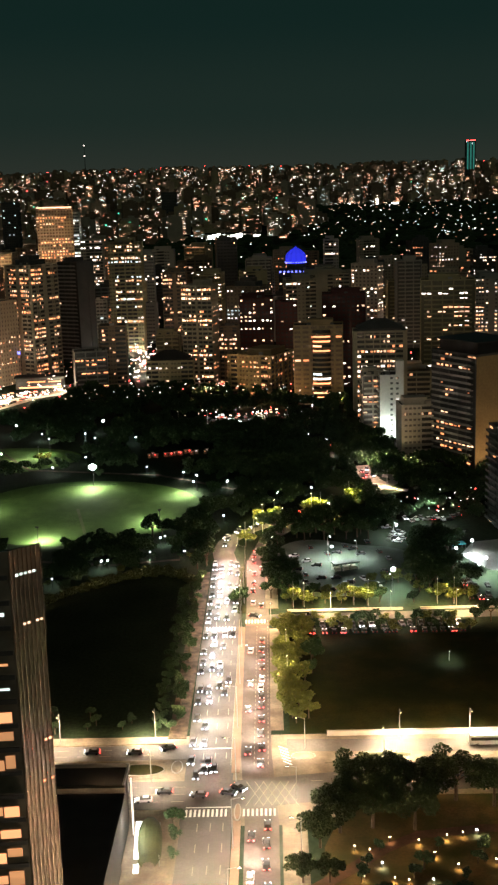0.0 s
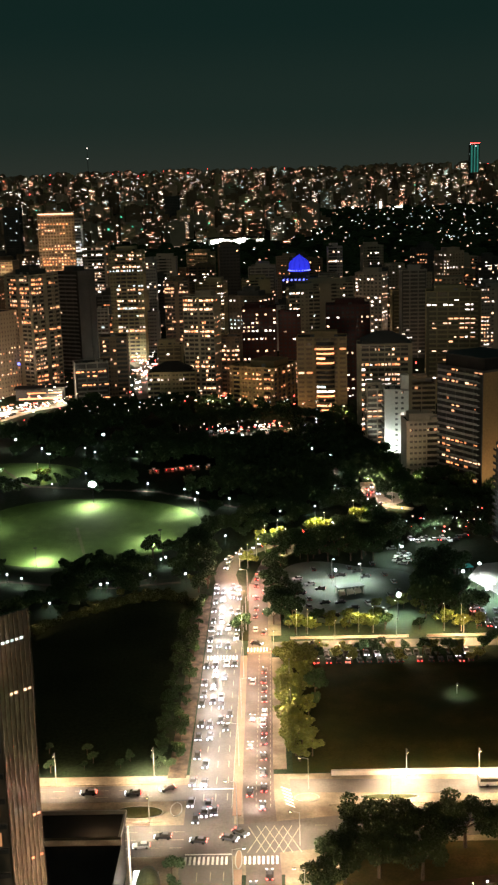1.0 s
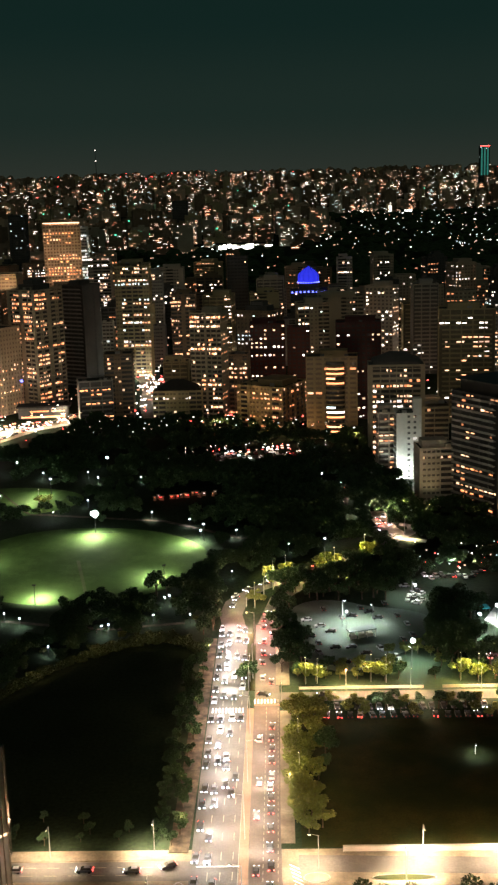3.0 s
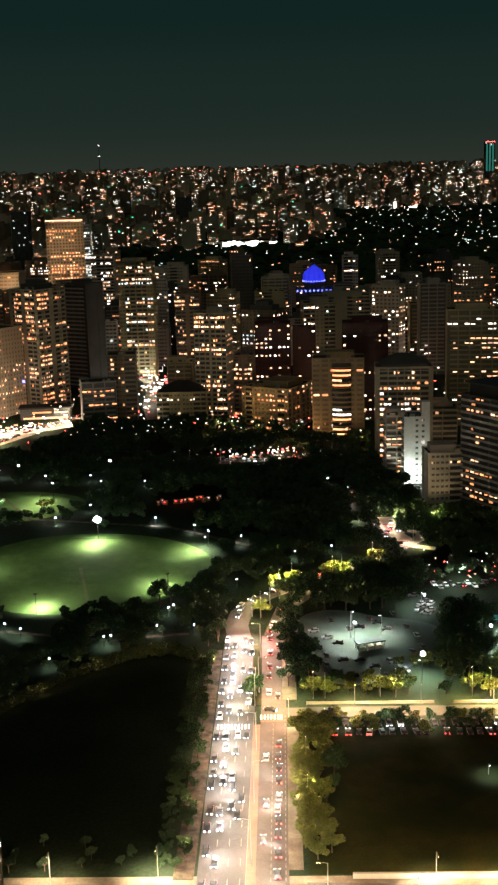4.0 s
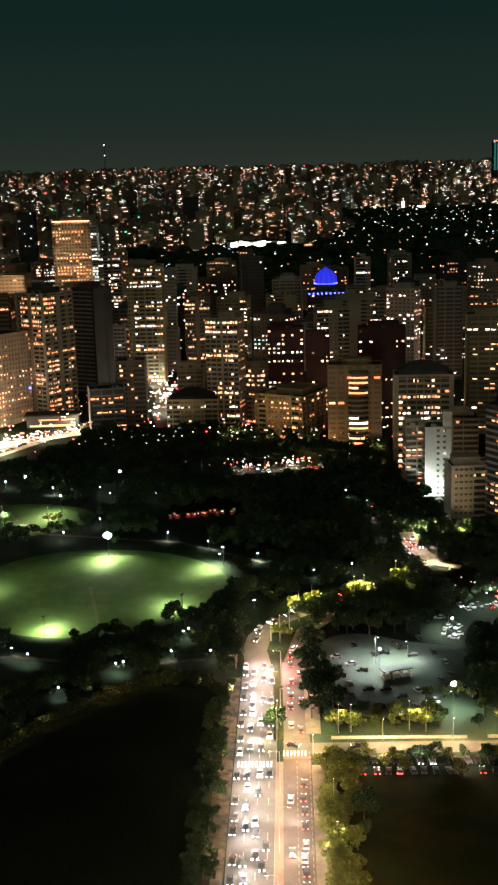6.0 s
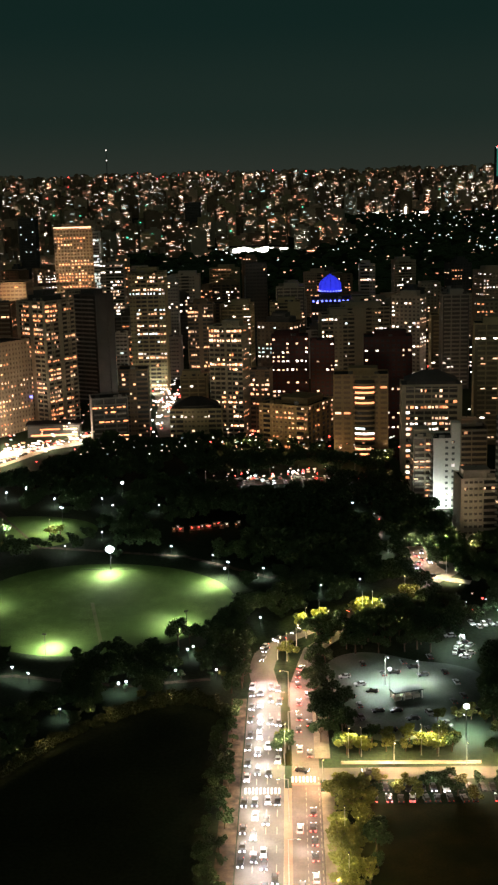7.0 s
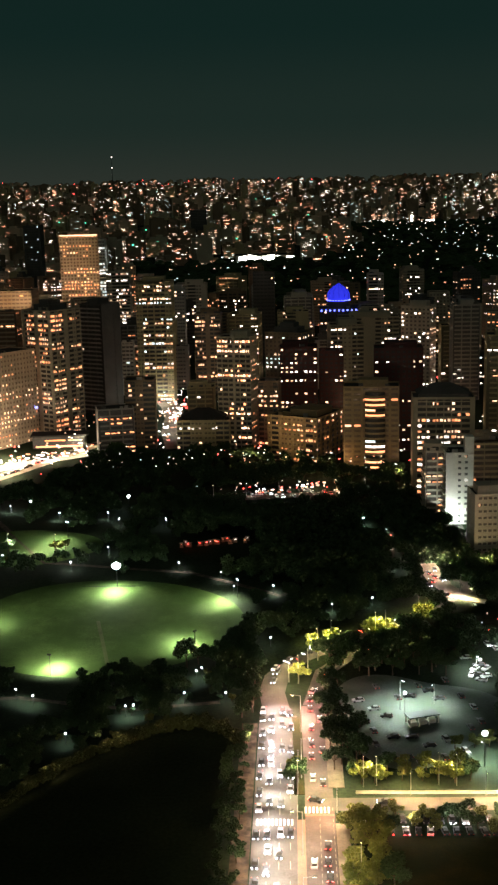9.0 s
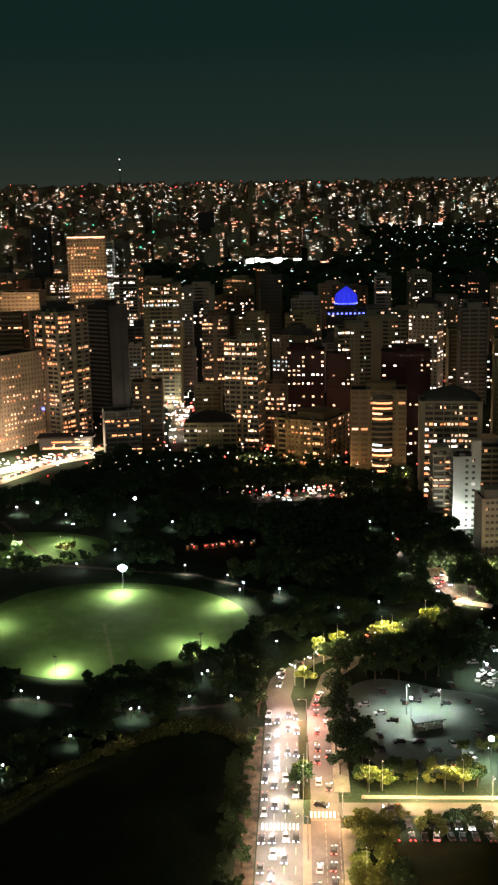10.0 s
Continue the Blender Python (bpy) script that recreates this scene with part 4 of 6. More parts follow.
def post_lamp(x, y, h, power, colour=COOL, r=0.33, bulb=None):
    """A park lamp: a post with a glowing globe."""
    z = gz(y)
    ob = thing("park_lamp", x, y, z, 0, "park lamp with a white glowing globe on a slim post", "lamp", "park lamps")
    if "post" not in LAMP_PARTS:
        a, b = bmesh.new(), bmesh.new()
        tube(a, (0, 0, 0), (0, 0, 1), 0.07, 0.06)
        bmesh.ops.create_icosphere(b, subdivisions=1, radius=1)
        LAMP_PARTS["post"] = to_mesh("post", a, M_DARKMETAL)
        LAMP_PARTS["globe"] = to_mesh("globe", b, G_LAMPCOOL)
        b = bmesh.new()
        bmesh.ops.create_icosphere(b, subdivisions=1, radius=1)
        LAMP_PARTS["warm_globe"] = to_mesh("globe", b, G_LAMPWARM)
    a = part("post", LAMP_PARTS["post"], None, ob)
    a.scale.z = h
    b = part("globe", LAMP_PARTS["warm_globe" if bulb else "globe"], None, ob)
    b.location.z, b.scale = h + r, (r, r, r)
    if power:
        lamp("park_light", "SPOT", (x, y - 0.5, z + h + r - 0.3), power * 1.5, colour, 0.4, None, 140, 0.95)
    POSTS.append((x, y))


M_POOL = mat("turquoise_fabric", (0.05, 0.55, 0.60), 0.6, vary=0.1)


FLOODS = []


def floodlight(x, y, h, tx, ty, power, cone=95, facing=True):
    z = gz(y)
    ob = thing("floodlight_mast", x, y, z, 0, "slim floodlight mast at the edge of the playing field", "floodlight", "field floodlights")
    bm = bmesh.new()
    tube(bm, (0, 0, 0), (0, 0, h), 0.15, 0.09)
    part("mast", bm, M_DARKMETAL, ob)
    FLOODS.append((x, y))
    d = Vector((tx - x, ty - y, 0)).normalized()
    bm = bmesh.new()
    box(bm, -0.8, 0.8, -0.25, 0.05, -0.35, 0.35)
    hd = part("housing", bm, M_DARKMETAL, ob)
    bm = bmesh.new()
    box(bm, -0.7, 0.7, 0.055, 0.10, -0.3, 0.3)
    gl = part("lens", bm, G_LAMPCOOL, ob)
    for o in (hd, gl):
        o.matrix_basis = pose(0, 0, h, -35, 0, math.degrees(math.atan2(-d.x, d.y)))
    lamp("field_light", "SPOT", (x + d.x * 0.6, y + d.y * 0.6, z + h - 0.3), power * 5.0, (0.96, 1.0, 0.82), 0.4, (tx, ty, gz(ty)), min(160, cone + 28), 0.8)
    lamp("field_light", "SPOT", (x + d.x * 0.7, y + d.y * 0.7, z + h - 0.35), power * 13, (1.0, 0.97, 0.95), 0.4, (tx, ty, gz(ty)), 72, 1.0)


# avenue, its crossing and the side streets
for y, p in ((150, 12000), (182, 12000), (212, 10000), (240, 11000), (270, 9000), (302, 15000), (332, 15000), (362, 15000), (404, 12000), (434, 12000)):
    street_lamp(-11.6 - (y > 300) * 0.4, y, 13, 2.4, 180 if y % 4 else 0, p, WARM, kind="POINT" if y < 200 else "SPOT")
for x, y, rz, p in ((-35.3, 297, -90, 13000), (-62, 294.5, -90, 7000), (-90, 294.5, -90, 6000), (7, 289, 180, 8000), (33.7, 293.5, -90, 11000), (53.3, 293.5, -90, 10000), (80, 293.5, -90, 10000), (-34, 272, -90, 6500), (4, 262, 180, 5000), (4.5, 238, 180, 5000), (28, 280, 90, 12000)):
    street_lamp(x, y, 9, 2.0, rz, p * 1.5, WARM, cone=128)
# Unseen points without fixtures, added to brighten crowns, paving, meadow and office front.
for x, y, h, p, c in ((-14, 446, 5, 32000, (1.0, 0.50, 0.43)), (-9, 440, 4, 5000, (1.0, 0.5, 0.42)), (-18, 462, 5, 4000, (1.0, 0.66, 0.56)), (-34.4, 238, 7, 6500, (1.0, 0.95, 0.85)), (-22, 151, 20, 110000, WARM), (-41.5, 243, 18, 700, AMBER), (-20, 226, 9, 24000, WARM), (-60, 296, 11, 4000, AMBER), (18, 300, 11, 5000, AMBER), (48, 300, 11, 5000, AMBER), (80, 300, 11, 4000, AMBER), (6, 270, 14, 7000, WARM), (9, 322, 13, 3200, AMBER), (10, 352, 13, 2800, AMBER), (22, 269, 15, 12000, AMBER), (44, 269, 15, 12000, AMBER), (66, 268, 15, 10000, AMBER), (30, 232, 6, 1300, AMBER), (48, 236, 6, 1500, AMBER), (14, 230, 5, 1300, AMBER), (66, 230, 6, 1500, AMBER), (8, 250, 6, 5000, WARM)):
    lamp("street_glow", "POINT", (x, y, gz(y) + h), p, c, 0.5)
for x, y, p in ((-2, 384, 15000), (20, 393.8, 14000), (42, 393.8, 14000), (66, 393.8, 14000), (90, 393.8, 14000)):
    street_lamp(x, y, 8, 1.6, -90, p, AMBER)
for x, y, p in ((-16, 470, 4000), (-9, 481, 4000), (3, 494, 3000), (57, 550, 5000), (70, 566, 5000)):
    street_lamp(x, y, 8, 1.5, 60, p * 0.28, (1.0, 0.86, 0.46), kind="POINT")
# Lamps added just over tree crowns, aimed down so the leaves look lit.
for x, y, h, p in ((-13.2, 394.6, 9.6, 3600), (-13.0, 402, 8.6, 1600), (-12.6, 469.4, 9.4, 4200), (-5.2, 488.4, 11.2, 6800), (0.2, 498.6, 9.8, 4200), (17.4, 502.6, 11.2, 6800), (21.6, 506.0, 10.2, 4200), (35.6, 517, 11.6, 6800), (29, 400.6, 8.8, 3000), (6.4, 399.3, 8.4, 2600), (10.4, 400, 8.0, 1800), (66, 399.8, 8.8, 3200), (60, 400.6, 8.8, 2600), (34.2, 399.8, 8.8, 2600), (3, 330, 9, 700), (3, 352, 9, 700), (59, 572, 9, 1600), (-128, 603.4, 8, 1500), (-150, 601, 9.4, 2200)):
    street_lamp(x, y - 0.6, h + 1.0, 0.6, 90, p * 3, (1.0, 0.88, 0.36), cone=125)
# unseen lamps over the queue of oncoming cars, for their headlights on the road
for y in (292, 306, 322, 338, 352, 366, 380, 394, 408, 422, 436, 450):
    lamp("headlight_beam", "SPOT", (-21.0 + (y % 4) - 1.5, y + 3, 6.5), 19000, (1.0, 0.93, 0.90), 1.5, (-20.6, y - 3, 0), 105, 1.0)
# the same kind of unseen lamps, added over the other carriageway
for y in (218, 236, 280, 296, 312, 330, 348):
    lamp("headlight_beam", "SPOT", (-6.6 - 0.025 * max(0, y - 280), y - 3, 4.5), 9000, (1.0, 0.92, 0.84), 1.5, (-6.6, y + 3, 0), 150, 1.0)
# parking ground, court
street_lamp(22, 449, 11, 1.2, -60, 11500, (0.86, 1.0, 0.94), G_LAMPCOOL)
street_lamp(44.4, 411, 7.4, 1.0, 120, 13000, (0.86, 1.0, 0.94), G_LAMPCOOL)
street_lamp(52, 476, 7, 1.2, -90, 6000, COOL, G_LAMPCOOL)
# Court globes made larger than life to hold the lamps' glare.
for x, y in ((82, 452), (78, 436), (84, 432), (80, 425), (88, 415), (74, 444)):
    post_lamp(x, y, 6, 18000, COOL, 0.6)
street_lamp(34, 453, 7.5, 1.2, -120, 3500, (0.86, 1.0, 0.94), G_LAMPCOOL)
# extra globes that cast no light, added as glare beside the lamps
for x, y, h in ((23.4, 447.2, 6.6), (53, 474, 6)):
    post_lamp(x, y, h, 0, COOL, 0.5)
# globe enlarged for glare
post_lamp(45.6, 418.5, 6.4, 4000, COOL, 0.95)
street_lamp(56, 347, 3.4, 0.8, -90, 900, COOL, G_LAMPCOOL)
# Metre-wide glowing globes shape the floodlight's glare; the lamp itself is smaller.
cluster = thing("lamp_cluster", -91.5, 558.4, gz(558.4) + 10.0, 0, "bright white floodlight cluster on the mast", "floodlight")
for dx, dz in ((-0.9, 0), (0, 0.5), (0.9, 0)):
    bm = bmesh.new()
    bmesh.ops.create_icosphere(bm, subdivisions=2, radius=1.05)
    part("lamp_globe", bm, G_LAMPCOOL, cluster).location = (dx, 0, dz)
sail = thing("shade_sail", 77, 459, gz(459), 10, "turquoise fabric shade on four posts by the court", "canopy")
bm = bmesh.new()
box(bm, -3.2, 3.2, -2.4, 2.4, 3.0, 3.15)
part("fabric", bm, M_POOL, sail)
for sx in (-3, 3):
    for sy in (-2.2, 2.2):
        bm = bmesh.new()
        tube(bm, (sx, sy, 0), (sx, sy, 3.0), 0.08, 0.08)
        part("post", bm, M_METAL, sail)
ST = random.Random(31)
x = -68.0
while x < -36:  # a straggling row of market stalls
    w = ST.uniform(1.4, 2.6)
    y = 611.5 + 0.18 * (x + 68) + ST.uniform(-2.4, 2.4)
    stall = thing("market_stall", x, y, gz(y), ST.uniform(-15, 15), "small market stall with a cloth roof and a lit counter", "stall", "market stalls")
    for nm, m, b in (("counter", M_TILE, (-w / 2, w / 2, -0.5, 0.5, 0, 0.9)), ("cloth_roof", WALLS["salmon"], (-w / 2 - 0.2, w / 2 + 0.2, -0.9, 0.7, 2.1, 2.2)), ("back_panel", M_TILE, (-w / 2, w / 2, 0.45, 0.55, 0.9, 2.1)), ("lamp", ST.choice((LIT[0], LIT[2], LIT[2], G_TAIL, G_TAIL, LIT[1])), (-w * ST.uniform(0.05, 0.25), w * ST.uniform(0.05, 0.25), -0.85, -0.65, 1.5, 1.6 + ST.uniform(0.15, 0.4)))):
        bm = bmesh.new()
        box(bm, *b)
        part(nm, bm, m, stall)
    x += w + ST.choice((-0.6, 0.2, 0.5, 1.2, 3.0))
# playing field
floodlight(-91.5, 559, 8.4, -92, 552, 9000, 130)
floodlight(-38, 546, 8.4, -44, 541, 7000, 125)
floodlight(-104, 476, 8.4, -103, 482, 9000, 125)
floodlight(-52, 496, 8.4, -57, 502, 7000, 118)
floodlight(-147, 518, 8.4, -140, 520, 7000, 125)
floodlight(-150, 600, 8.4, -140, 606, 5000, 130)
floodlight(-126, 625, 8.4, -132, 616, 4000, 130)
for x, y, p in ((-112.5, 458.1, 1800), (-105.3, 453.1, 1800), (-88.7, 426.5, 1000), (-71.6, 444.9, 1600), (-69, 446, 900), (-37.9, 454.5, 900), (-52.4, 454.4, 1500), (-47.7, 473.9, 900), (-49.5, 471.5, 900), (-105.8, 406.5, 1500), (-23.1, 499.7, 500),
                (-22.8, 549.6, 2600), (-46.1, 565.8, 1800), (-39.8, 549.5, 1400), (-66.1, 578, 1800), (-116.2, 580.6, 1800), (-135.9, 654, 2200), (-164.9, 666.9, 2600), (-110.3, 653.3, 900), (-103, 642.2, 900), (-101.7, 599.6, 900),
                (-78.9, 641.5, 900), (21.1, 639.7, 1800), (30.6, 627.4, 1800), (31.3, 603.4, 1800), (30.8, 579, 4200), (18.6, 536.2, 900), (1.8, 530.4, 900), (-150, 590, 1600), (-166, 628, 1400), (-168, 574, 1400)):
    post_lamp(x, y, 3.6, p)
post_lamp(-102.4, 674, 5.5, 4200, COOL, 0.85)
post_lamp(-154, 668, 5.5, 2500, COOL, 0.6)
# points without fixtures, added for the street light among the towers
for x, y, h, p, c in ((64, 632, 5, 12000, (0.86, 1.0, 0.92)), (-192, 780, 5, 12000, WARM), (-208, 772, 6, 30000, WARM), (-196, 768, 5, 8000, WARM), (-152, 797, 6, 8000, WARM), (-145, 778, 5, 5000, WARM), (-112, 925, 6, 9000, (0.95, 1.0, 0.85)), (-88, 880, 8, 9000, WARM),
                      (-85, 760, 6, 5000, WARM), (-40, 745, 8, 14000, AMBER), (10, 728, 8, 6500, AMBER), (-18, 742, 8, 7000, AMBER), (45, 712, 8, 3500, AMBER), (92, 640, 6, 9000, AMBER), (54, 571, 4, 5000, WARM), (118, 545, 6, 16000, AMBER),
                      (20, 830, 10, 9000, AMBER), (-30, 930, 10, 9000, AMBER), (85, 850, 10, 9000, AMBER), (140, 860, 10, 9000, AMBER), (-60, 1050, 12, 12000, WARM), (-160, 1010, 12, 12000, WARM), (60, 1080, 12, 12000, AMBER), (-235, 975, 70, 20000, AMBER), (-238, 1212, 70, 36000, AMBER), (-222, 1212, 30, 30000, AMBER)):
    lamp("street_glow", "POINT", (x, y, gz(y) + h), p, c, 0.6)

# spots without posts, added to brighten the streets by the towers
for x, y, p, c in ((-186, 757, 90000, WARM), (-168, 770, 60000, WARM), (-202, 738, 90000, WARM), (-184, 736, 50000, WARM), (-194, 748, 60000, WARM), (-158, 788, 40000, WARM), (-146, 803, 24000, WARM), (-96, 832, 9000, COOL), (-97, 862, 12000, (1.0, 0.90, 0.82)), (-98, 886, 9000, WARM), (-106, 918, 8000, (1.0, 0.90, 0.82))):
    lamp("street_light", "SPOT", (x, y, gz(y) + 10), p, c, 0.6, None, 140, 0.8)
ribbon("road", [(-88, 795), (-96, 838), (-98, 880), (-105, 918), (-122, 965)], 7.5, M_PAVE, 0.12, label="bright street between apartment towers")
# two more spots without posts, over the forecourt by the bend
for x, y in ((53, 546), (59, 542)):
    lamp("street_light", "SPOT", (x, y, gz(y) + 8), 60000, (1.0, 0.84, 0.58), 0.4, None, 80, 0.9)
ribbon("road", [(-70, 688), (34, 700.5)], 8.0, M_FOOT, 0.1, label="worn asphalt car park beside the wood")
for x, p, c in ((-58, 1200, WARM), (-40, 2600, COOL), (-22, 4200, COOL), (-6, 5000, (1.0, 0.86, 0.74)), (10, 2600, AMBER), (26, 2600, COOL)):
    street_lamp(x, 694 + 0.12 * (x + 36), 7, 1.2, -90, p, c, G_LAMPCOOL if c is COOL else G_LAMPWARM, 140)
ribbon("pavement", [(50, 547.5), (58, 543), (66, 540)], 2.6, M_PAVE, 0.16, 0.1, "pale lit forecourt beside the bend")
ribbon("road", [(54, 550), (49, 562), (46, 584)], 4.6, M_PAVE, 0.12, label="bright street leading off the bend")
ribbon("road", [(-206, 706), (-191, 731), (-171, 763), (-146, 804), (-124, 838)], 6.5, M_PAVE, 0.14, label="bright street running back between the towers")
ribbon("road", [(-240, 722), (-212, 744), (-184, 766), (-150, 786), (-110, 794)], 11.0, M_KERB, 0.1, label="bright street in front of the towers")
for y in (306, 330, 352, 376, 400, 424):  # unseen amber points added to tint the footway and its trees
    lamp("path_light", "POINT", (-28.5, y, 5.0), 2600, AMBER, 0.3)
# further points without fixtures, added to light trees, cars and paving
for x, y, h, p, c in ((-151, 603, 6, 2600, (0.95, 1.0, 0.85)), (-128, 606, 6, 1800, (0.95, 1.0, 0.8)), (18, 376.5, 5, 4500, (1.0, 0.75, 0.6)), (42, 376.5, 5, 4500, (1.0, 0.75, 0.6)), (30, 376.5, 5, 2500, COOL), (48, 564, 5, 14000, (1.0, 0.78, 0.66)), (47, 574, 5, 12000, (1.0, 0.78, 0.66)), (72, 500, 7, 5000, COOL), (66, 497, 6, 3000, COOL), (82, 502, 6, 4000, (1.0, 0.85, 0.72))):
    lamp("street_glow", "POINT", (x, y, gz(y) + h), p, c, 0.4)
for spot in (*((-70 + 6 * k, 612 + k) for k in range(7)), *((-70 + 6 * k, 588 + k) for k in range(7)), *((-36 + 7 * k, 689 + 3.4 * k) for k in range(7)), (-82, 716), (-74, 718), (44, 560), (48, 562), (47, 572), (51, 543), (55, 541), (59, 538), (63, 537), (62, 496), (69, 497), (76, 498), (83, 499), (53, 474), (50, 478), (-104, 478), (-96, 478), (-112, 478), (-104, 466), (-96, 466)):
    POSTS.append(spot)
# ================= trees =================
QUADS, WOOD, HEDGE = {}, [], []


def crown_mesh(name, seed, spread, height, count, leaf, material, low=0.35, k=9):
    """Leaf cards in uneven clumps round the limbs' ends."""
    r = np.random.RandomState(seed)
    ang = r.uniform(0, 2 * np.pi, k)
    rad = spread * np.sqrt(r.uniform(0.02, 0.62, k))
    cen = np.stack([rad * np.cos(ang), rad * np.sin(ang), height * r.uniform(low + 0.12, 0.86, k)], 1)
    size = spread * r.uniform(0.28, 0.52, k) * (9 / k) ** 0.4
    which = r.choice(k, count, p=size ** 2 / np.sum(size ** 2))
    d = r.normal(size=(count, 3))
    d /= np.linalg.norm(d, axis=1)[:, None]
    d[:, 2] *= 0.62
    pos = cen[which] + d * (size[which] * r.uniform(0.55, 1.05, count))[:, None]
    a = r.normal(size=(count, 3))
    a /= np.linalg.norm(a, axis=1)[:, None]
    b = np.cross(a, r.normal(size=(count, 3)))
    b /= np.linalg.norm(b, axis=1)[:, None]
    s = leaf * r.uniform(0.55, 1.35, count)[:, None]
    quad = np.stack([pos - a * s, pos + b * s * 0.6, pos + a * s, pos - b * s * 0.6], 1).reshape(-1, 3)
    QUADS[seed] = quad
    return raw_mesh(name, quad, [(4 * i, 4 * i + 1, 4 * i + 2, 4 * i + 3) for i in range(count)], material)


def trunk_mesh(seed, spread, height):
    r = random.Random(seed)
    bm = bmesh.new()
    tube(bm, (0, 0, -0.3), (0.1, 0.1, height * 0.45), 0.035 * height, 0.022 * height)
    for k in range(5):
        a = 2 * math.pi * (k + r.random() * 0.6) / 5
        q = spread * r.uniform(0.4, 0.7)
        tube(bm, (0.1, 0.1, height * r.uniform(0.34, 0.45)), (q * math.cos(a), q * math.sin(a), height * r.uniform(0.6, 0.8)), 0.016 * height, 0.005 * height, 5)
    return to_mesh("trunk", bm, M_BARK)


KINDS = []
for i, (sp, hh, n, lf, m) in enumerate(((4.6, 9.5, 700, 0.62, M_LEAF), (5.4, 11.5, 800, 0.66, M_LEAF), (3.6, 8.0, 560, 0.55, M_LEAF_LIT), (6.8, 12.5, 1000, 0.7, M_LEAF), (4.2, 8.5, 620, 0.55, M_LEAF_LIT))):
    KINDS.append((trunk_mesh(60 + i, sp, hh), crown_mesh("crown", 80 + i, sp, hh, n, lf, m), m is M_LEAF_LIT))
BIG = (trunk_mesh(77, 8.0, 13), crown_mesh("crown", 97, 7.2, 12, 6500, 0.32, M_LEAF_OLIVE, 0.46, 34), False)


def tree(x, y, kind, s=1.0, group="park trees"):
    # pale marks the kinds whose leaf colour already holds lamplight
    tr, cr, pale = kind
    ob = thing("tree", x, y, gz(y), (x * 37 + y * 91) % 360, "yellow-green broadleaf tree under street light" if pale else "dark green broadleaf tree at night", "tree", group)
    for nm, me in (("trunk", tr), ("crown", cr)):
        o = part(nm, me, None, ob)
        o.scale = (s, s, s)


def fewer(quad, step):
    """Every step-th leaf, each grown to keep the crown as dense."""
    q = quad.reshape(-1, 4, 3)[::step]
    c = q.mean(1, keepdims=True)
    return (c + (q - c) * math.sqrt(step)).reshape(-1, 3)


TR = random.Random(9)
TAKEN = []


def grove(x0, x1, y0, y1, count, kinds, smin=0.8, smax=1.3, gap=4.5, keep=lambda x, y: True, joined=False, store=WOOD):
    done = tries = 0
    while done < count and tries < count * 12:
        tries += 1
        x, y = TR.uniform(x0, x1), TR.uniform(y0, y1)
        if any((x - a) ** 2 + (y - b) ** 2 < 110 for a, b in FLOODS):
            continue
        if any(abs(x - a) < 5.6 and -32 < y - b < 4 for a, b in POSTS):
            continue
        if not keep(x, y) or any((x - a) ** 2 + (y - b) ** 2 < gap * gap for a, b in TAKEN):
            continue
        TAKEN.append((x, y))
        k, s = TR.choice(kinds), TR.uniform(smin, smax)
        if joined:
            a = TR.uniform(0, 6.28)
            turn = np.array([[math.cos(a), -math.sin(a), 0], [math.sin(a), math.cos(a), 0], [0, 0, 1]])
            store.append(fewer(QUADS[80 + k], 2 if y > 540 else 1) @ turn.T * np.array([s, s, s]) + np.array([x, y, gz(y)]))
        else:
            tree(x, y, KINDS[k], s)
        done += 1


def off_field(x, y):
    return ((x + 92) / 61) ** 2 + ((y - 521) / 50) ** 2 > 1 and ((x + 142) / 35) ** 2 + ((y - 612) / 27) ** 2 > 1


def edge(x):
    """Where the dark meadow meets its hedge."""
    return float(np.interp(x, [-115, -101, -88.7, -77.3, -67.5, -57.4, -44.5, -37, -32], [362, 384, 404, 418.5, 426, 433.7, 436.4, 431, 424]))


for x, y, s in ((20, 262, 1.0), (28, 260, 1.1), (36, 258, 1.0), (44, 260, 1.1), (53, 257, 1.0), (62, 256, 1.0), (14, 251, 0.95), (22, 248, 1.1), (32, 247, 1.0), (9, 240, 0.8), (14, 246, 0.95), (4.5, 226, 0.6), (10.5, 226, 0.5), (70, 250, 0.9), (22, 215, 0.55), (34, 215, 0.55), (50, 217, 0.6)):
    tree(x, y, BIG, s, "street corner trees")
for x, y, p in ((16.9, 238.3, 900), (20.3, 236.9, 500), (32.1, 240.3, 1300), (39, 242.3, 1300), (42.9, 243.3, 1300), (35.1, 235.1, 1100), (39.7, 230.2, 900), (18.1, 226.3, 1100), (24.9, 225.6, 1100), (27.9, 224.7, 1300), (25.4, 241.7, 500), (48.6, 232, 500), (53, 240, 600)):
    post_lamp(x, y, 1.2, p * 0.42, AMBER, 0.2, G_LAMPWARM)
for k in range(13):
    tree(14 + 3.1 * k + TR.uniform(-1, 1), 221 + 5.2 * (k * 5 % 4) + TR.uniform(-1.5, 1.5), KINDS[TR.choice((0, 1))], TR.uniform(0.24, 0.42), "small plaza trees")
for x, y in ((46.4, 244), (22.6, 231.3), (33.3, 224.5)):
    post_lamp(x, y, 1.2, 500, COOL, 0.24)
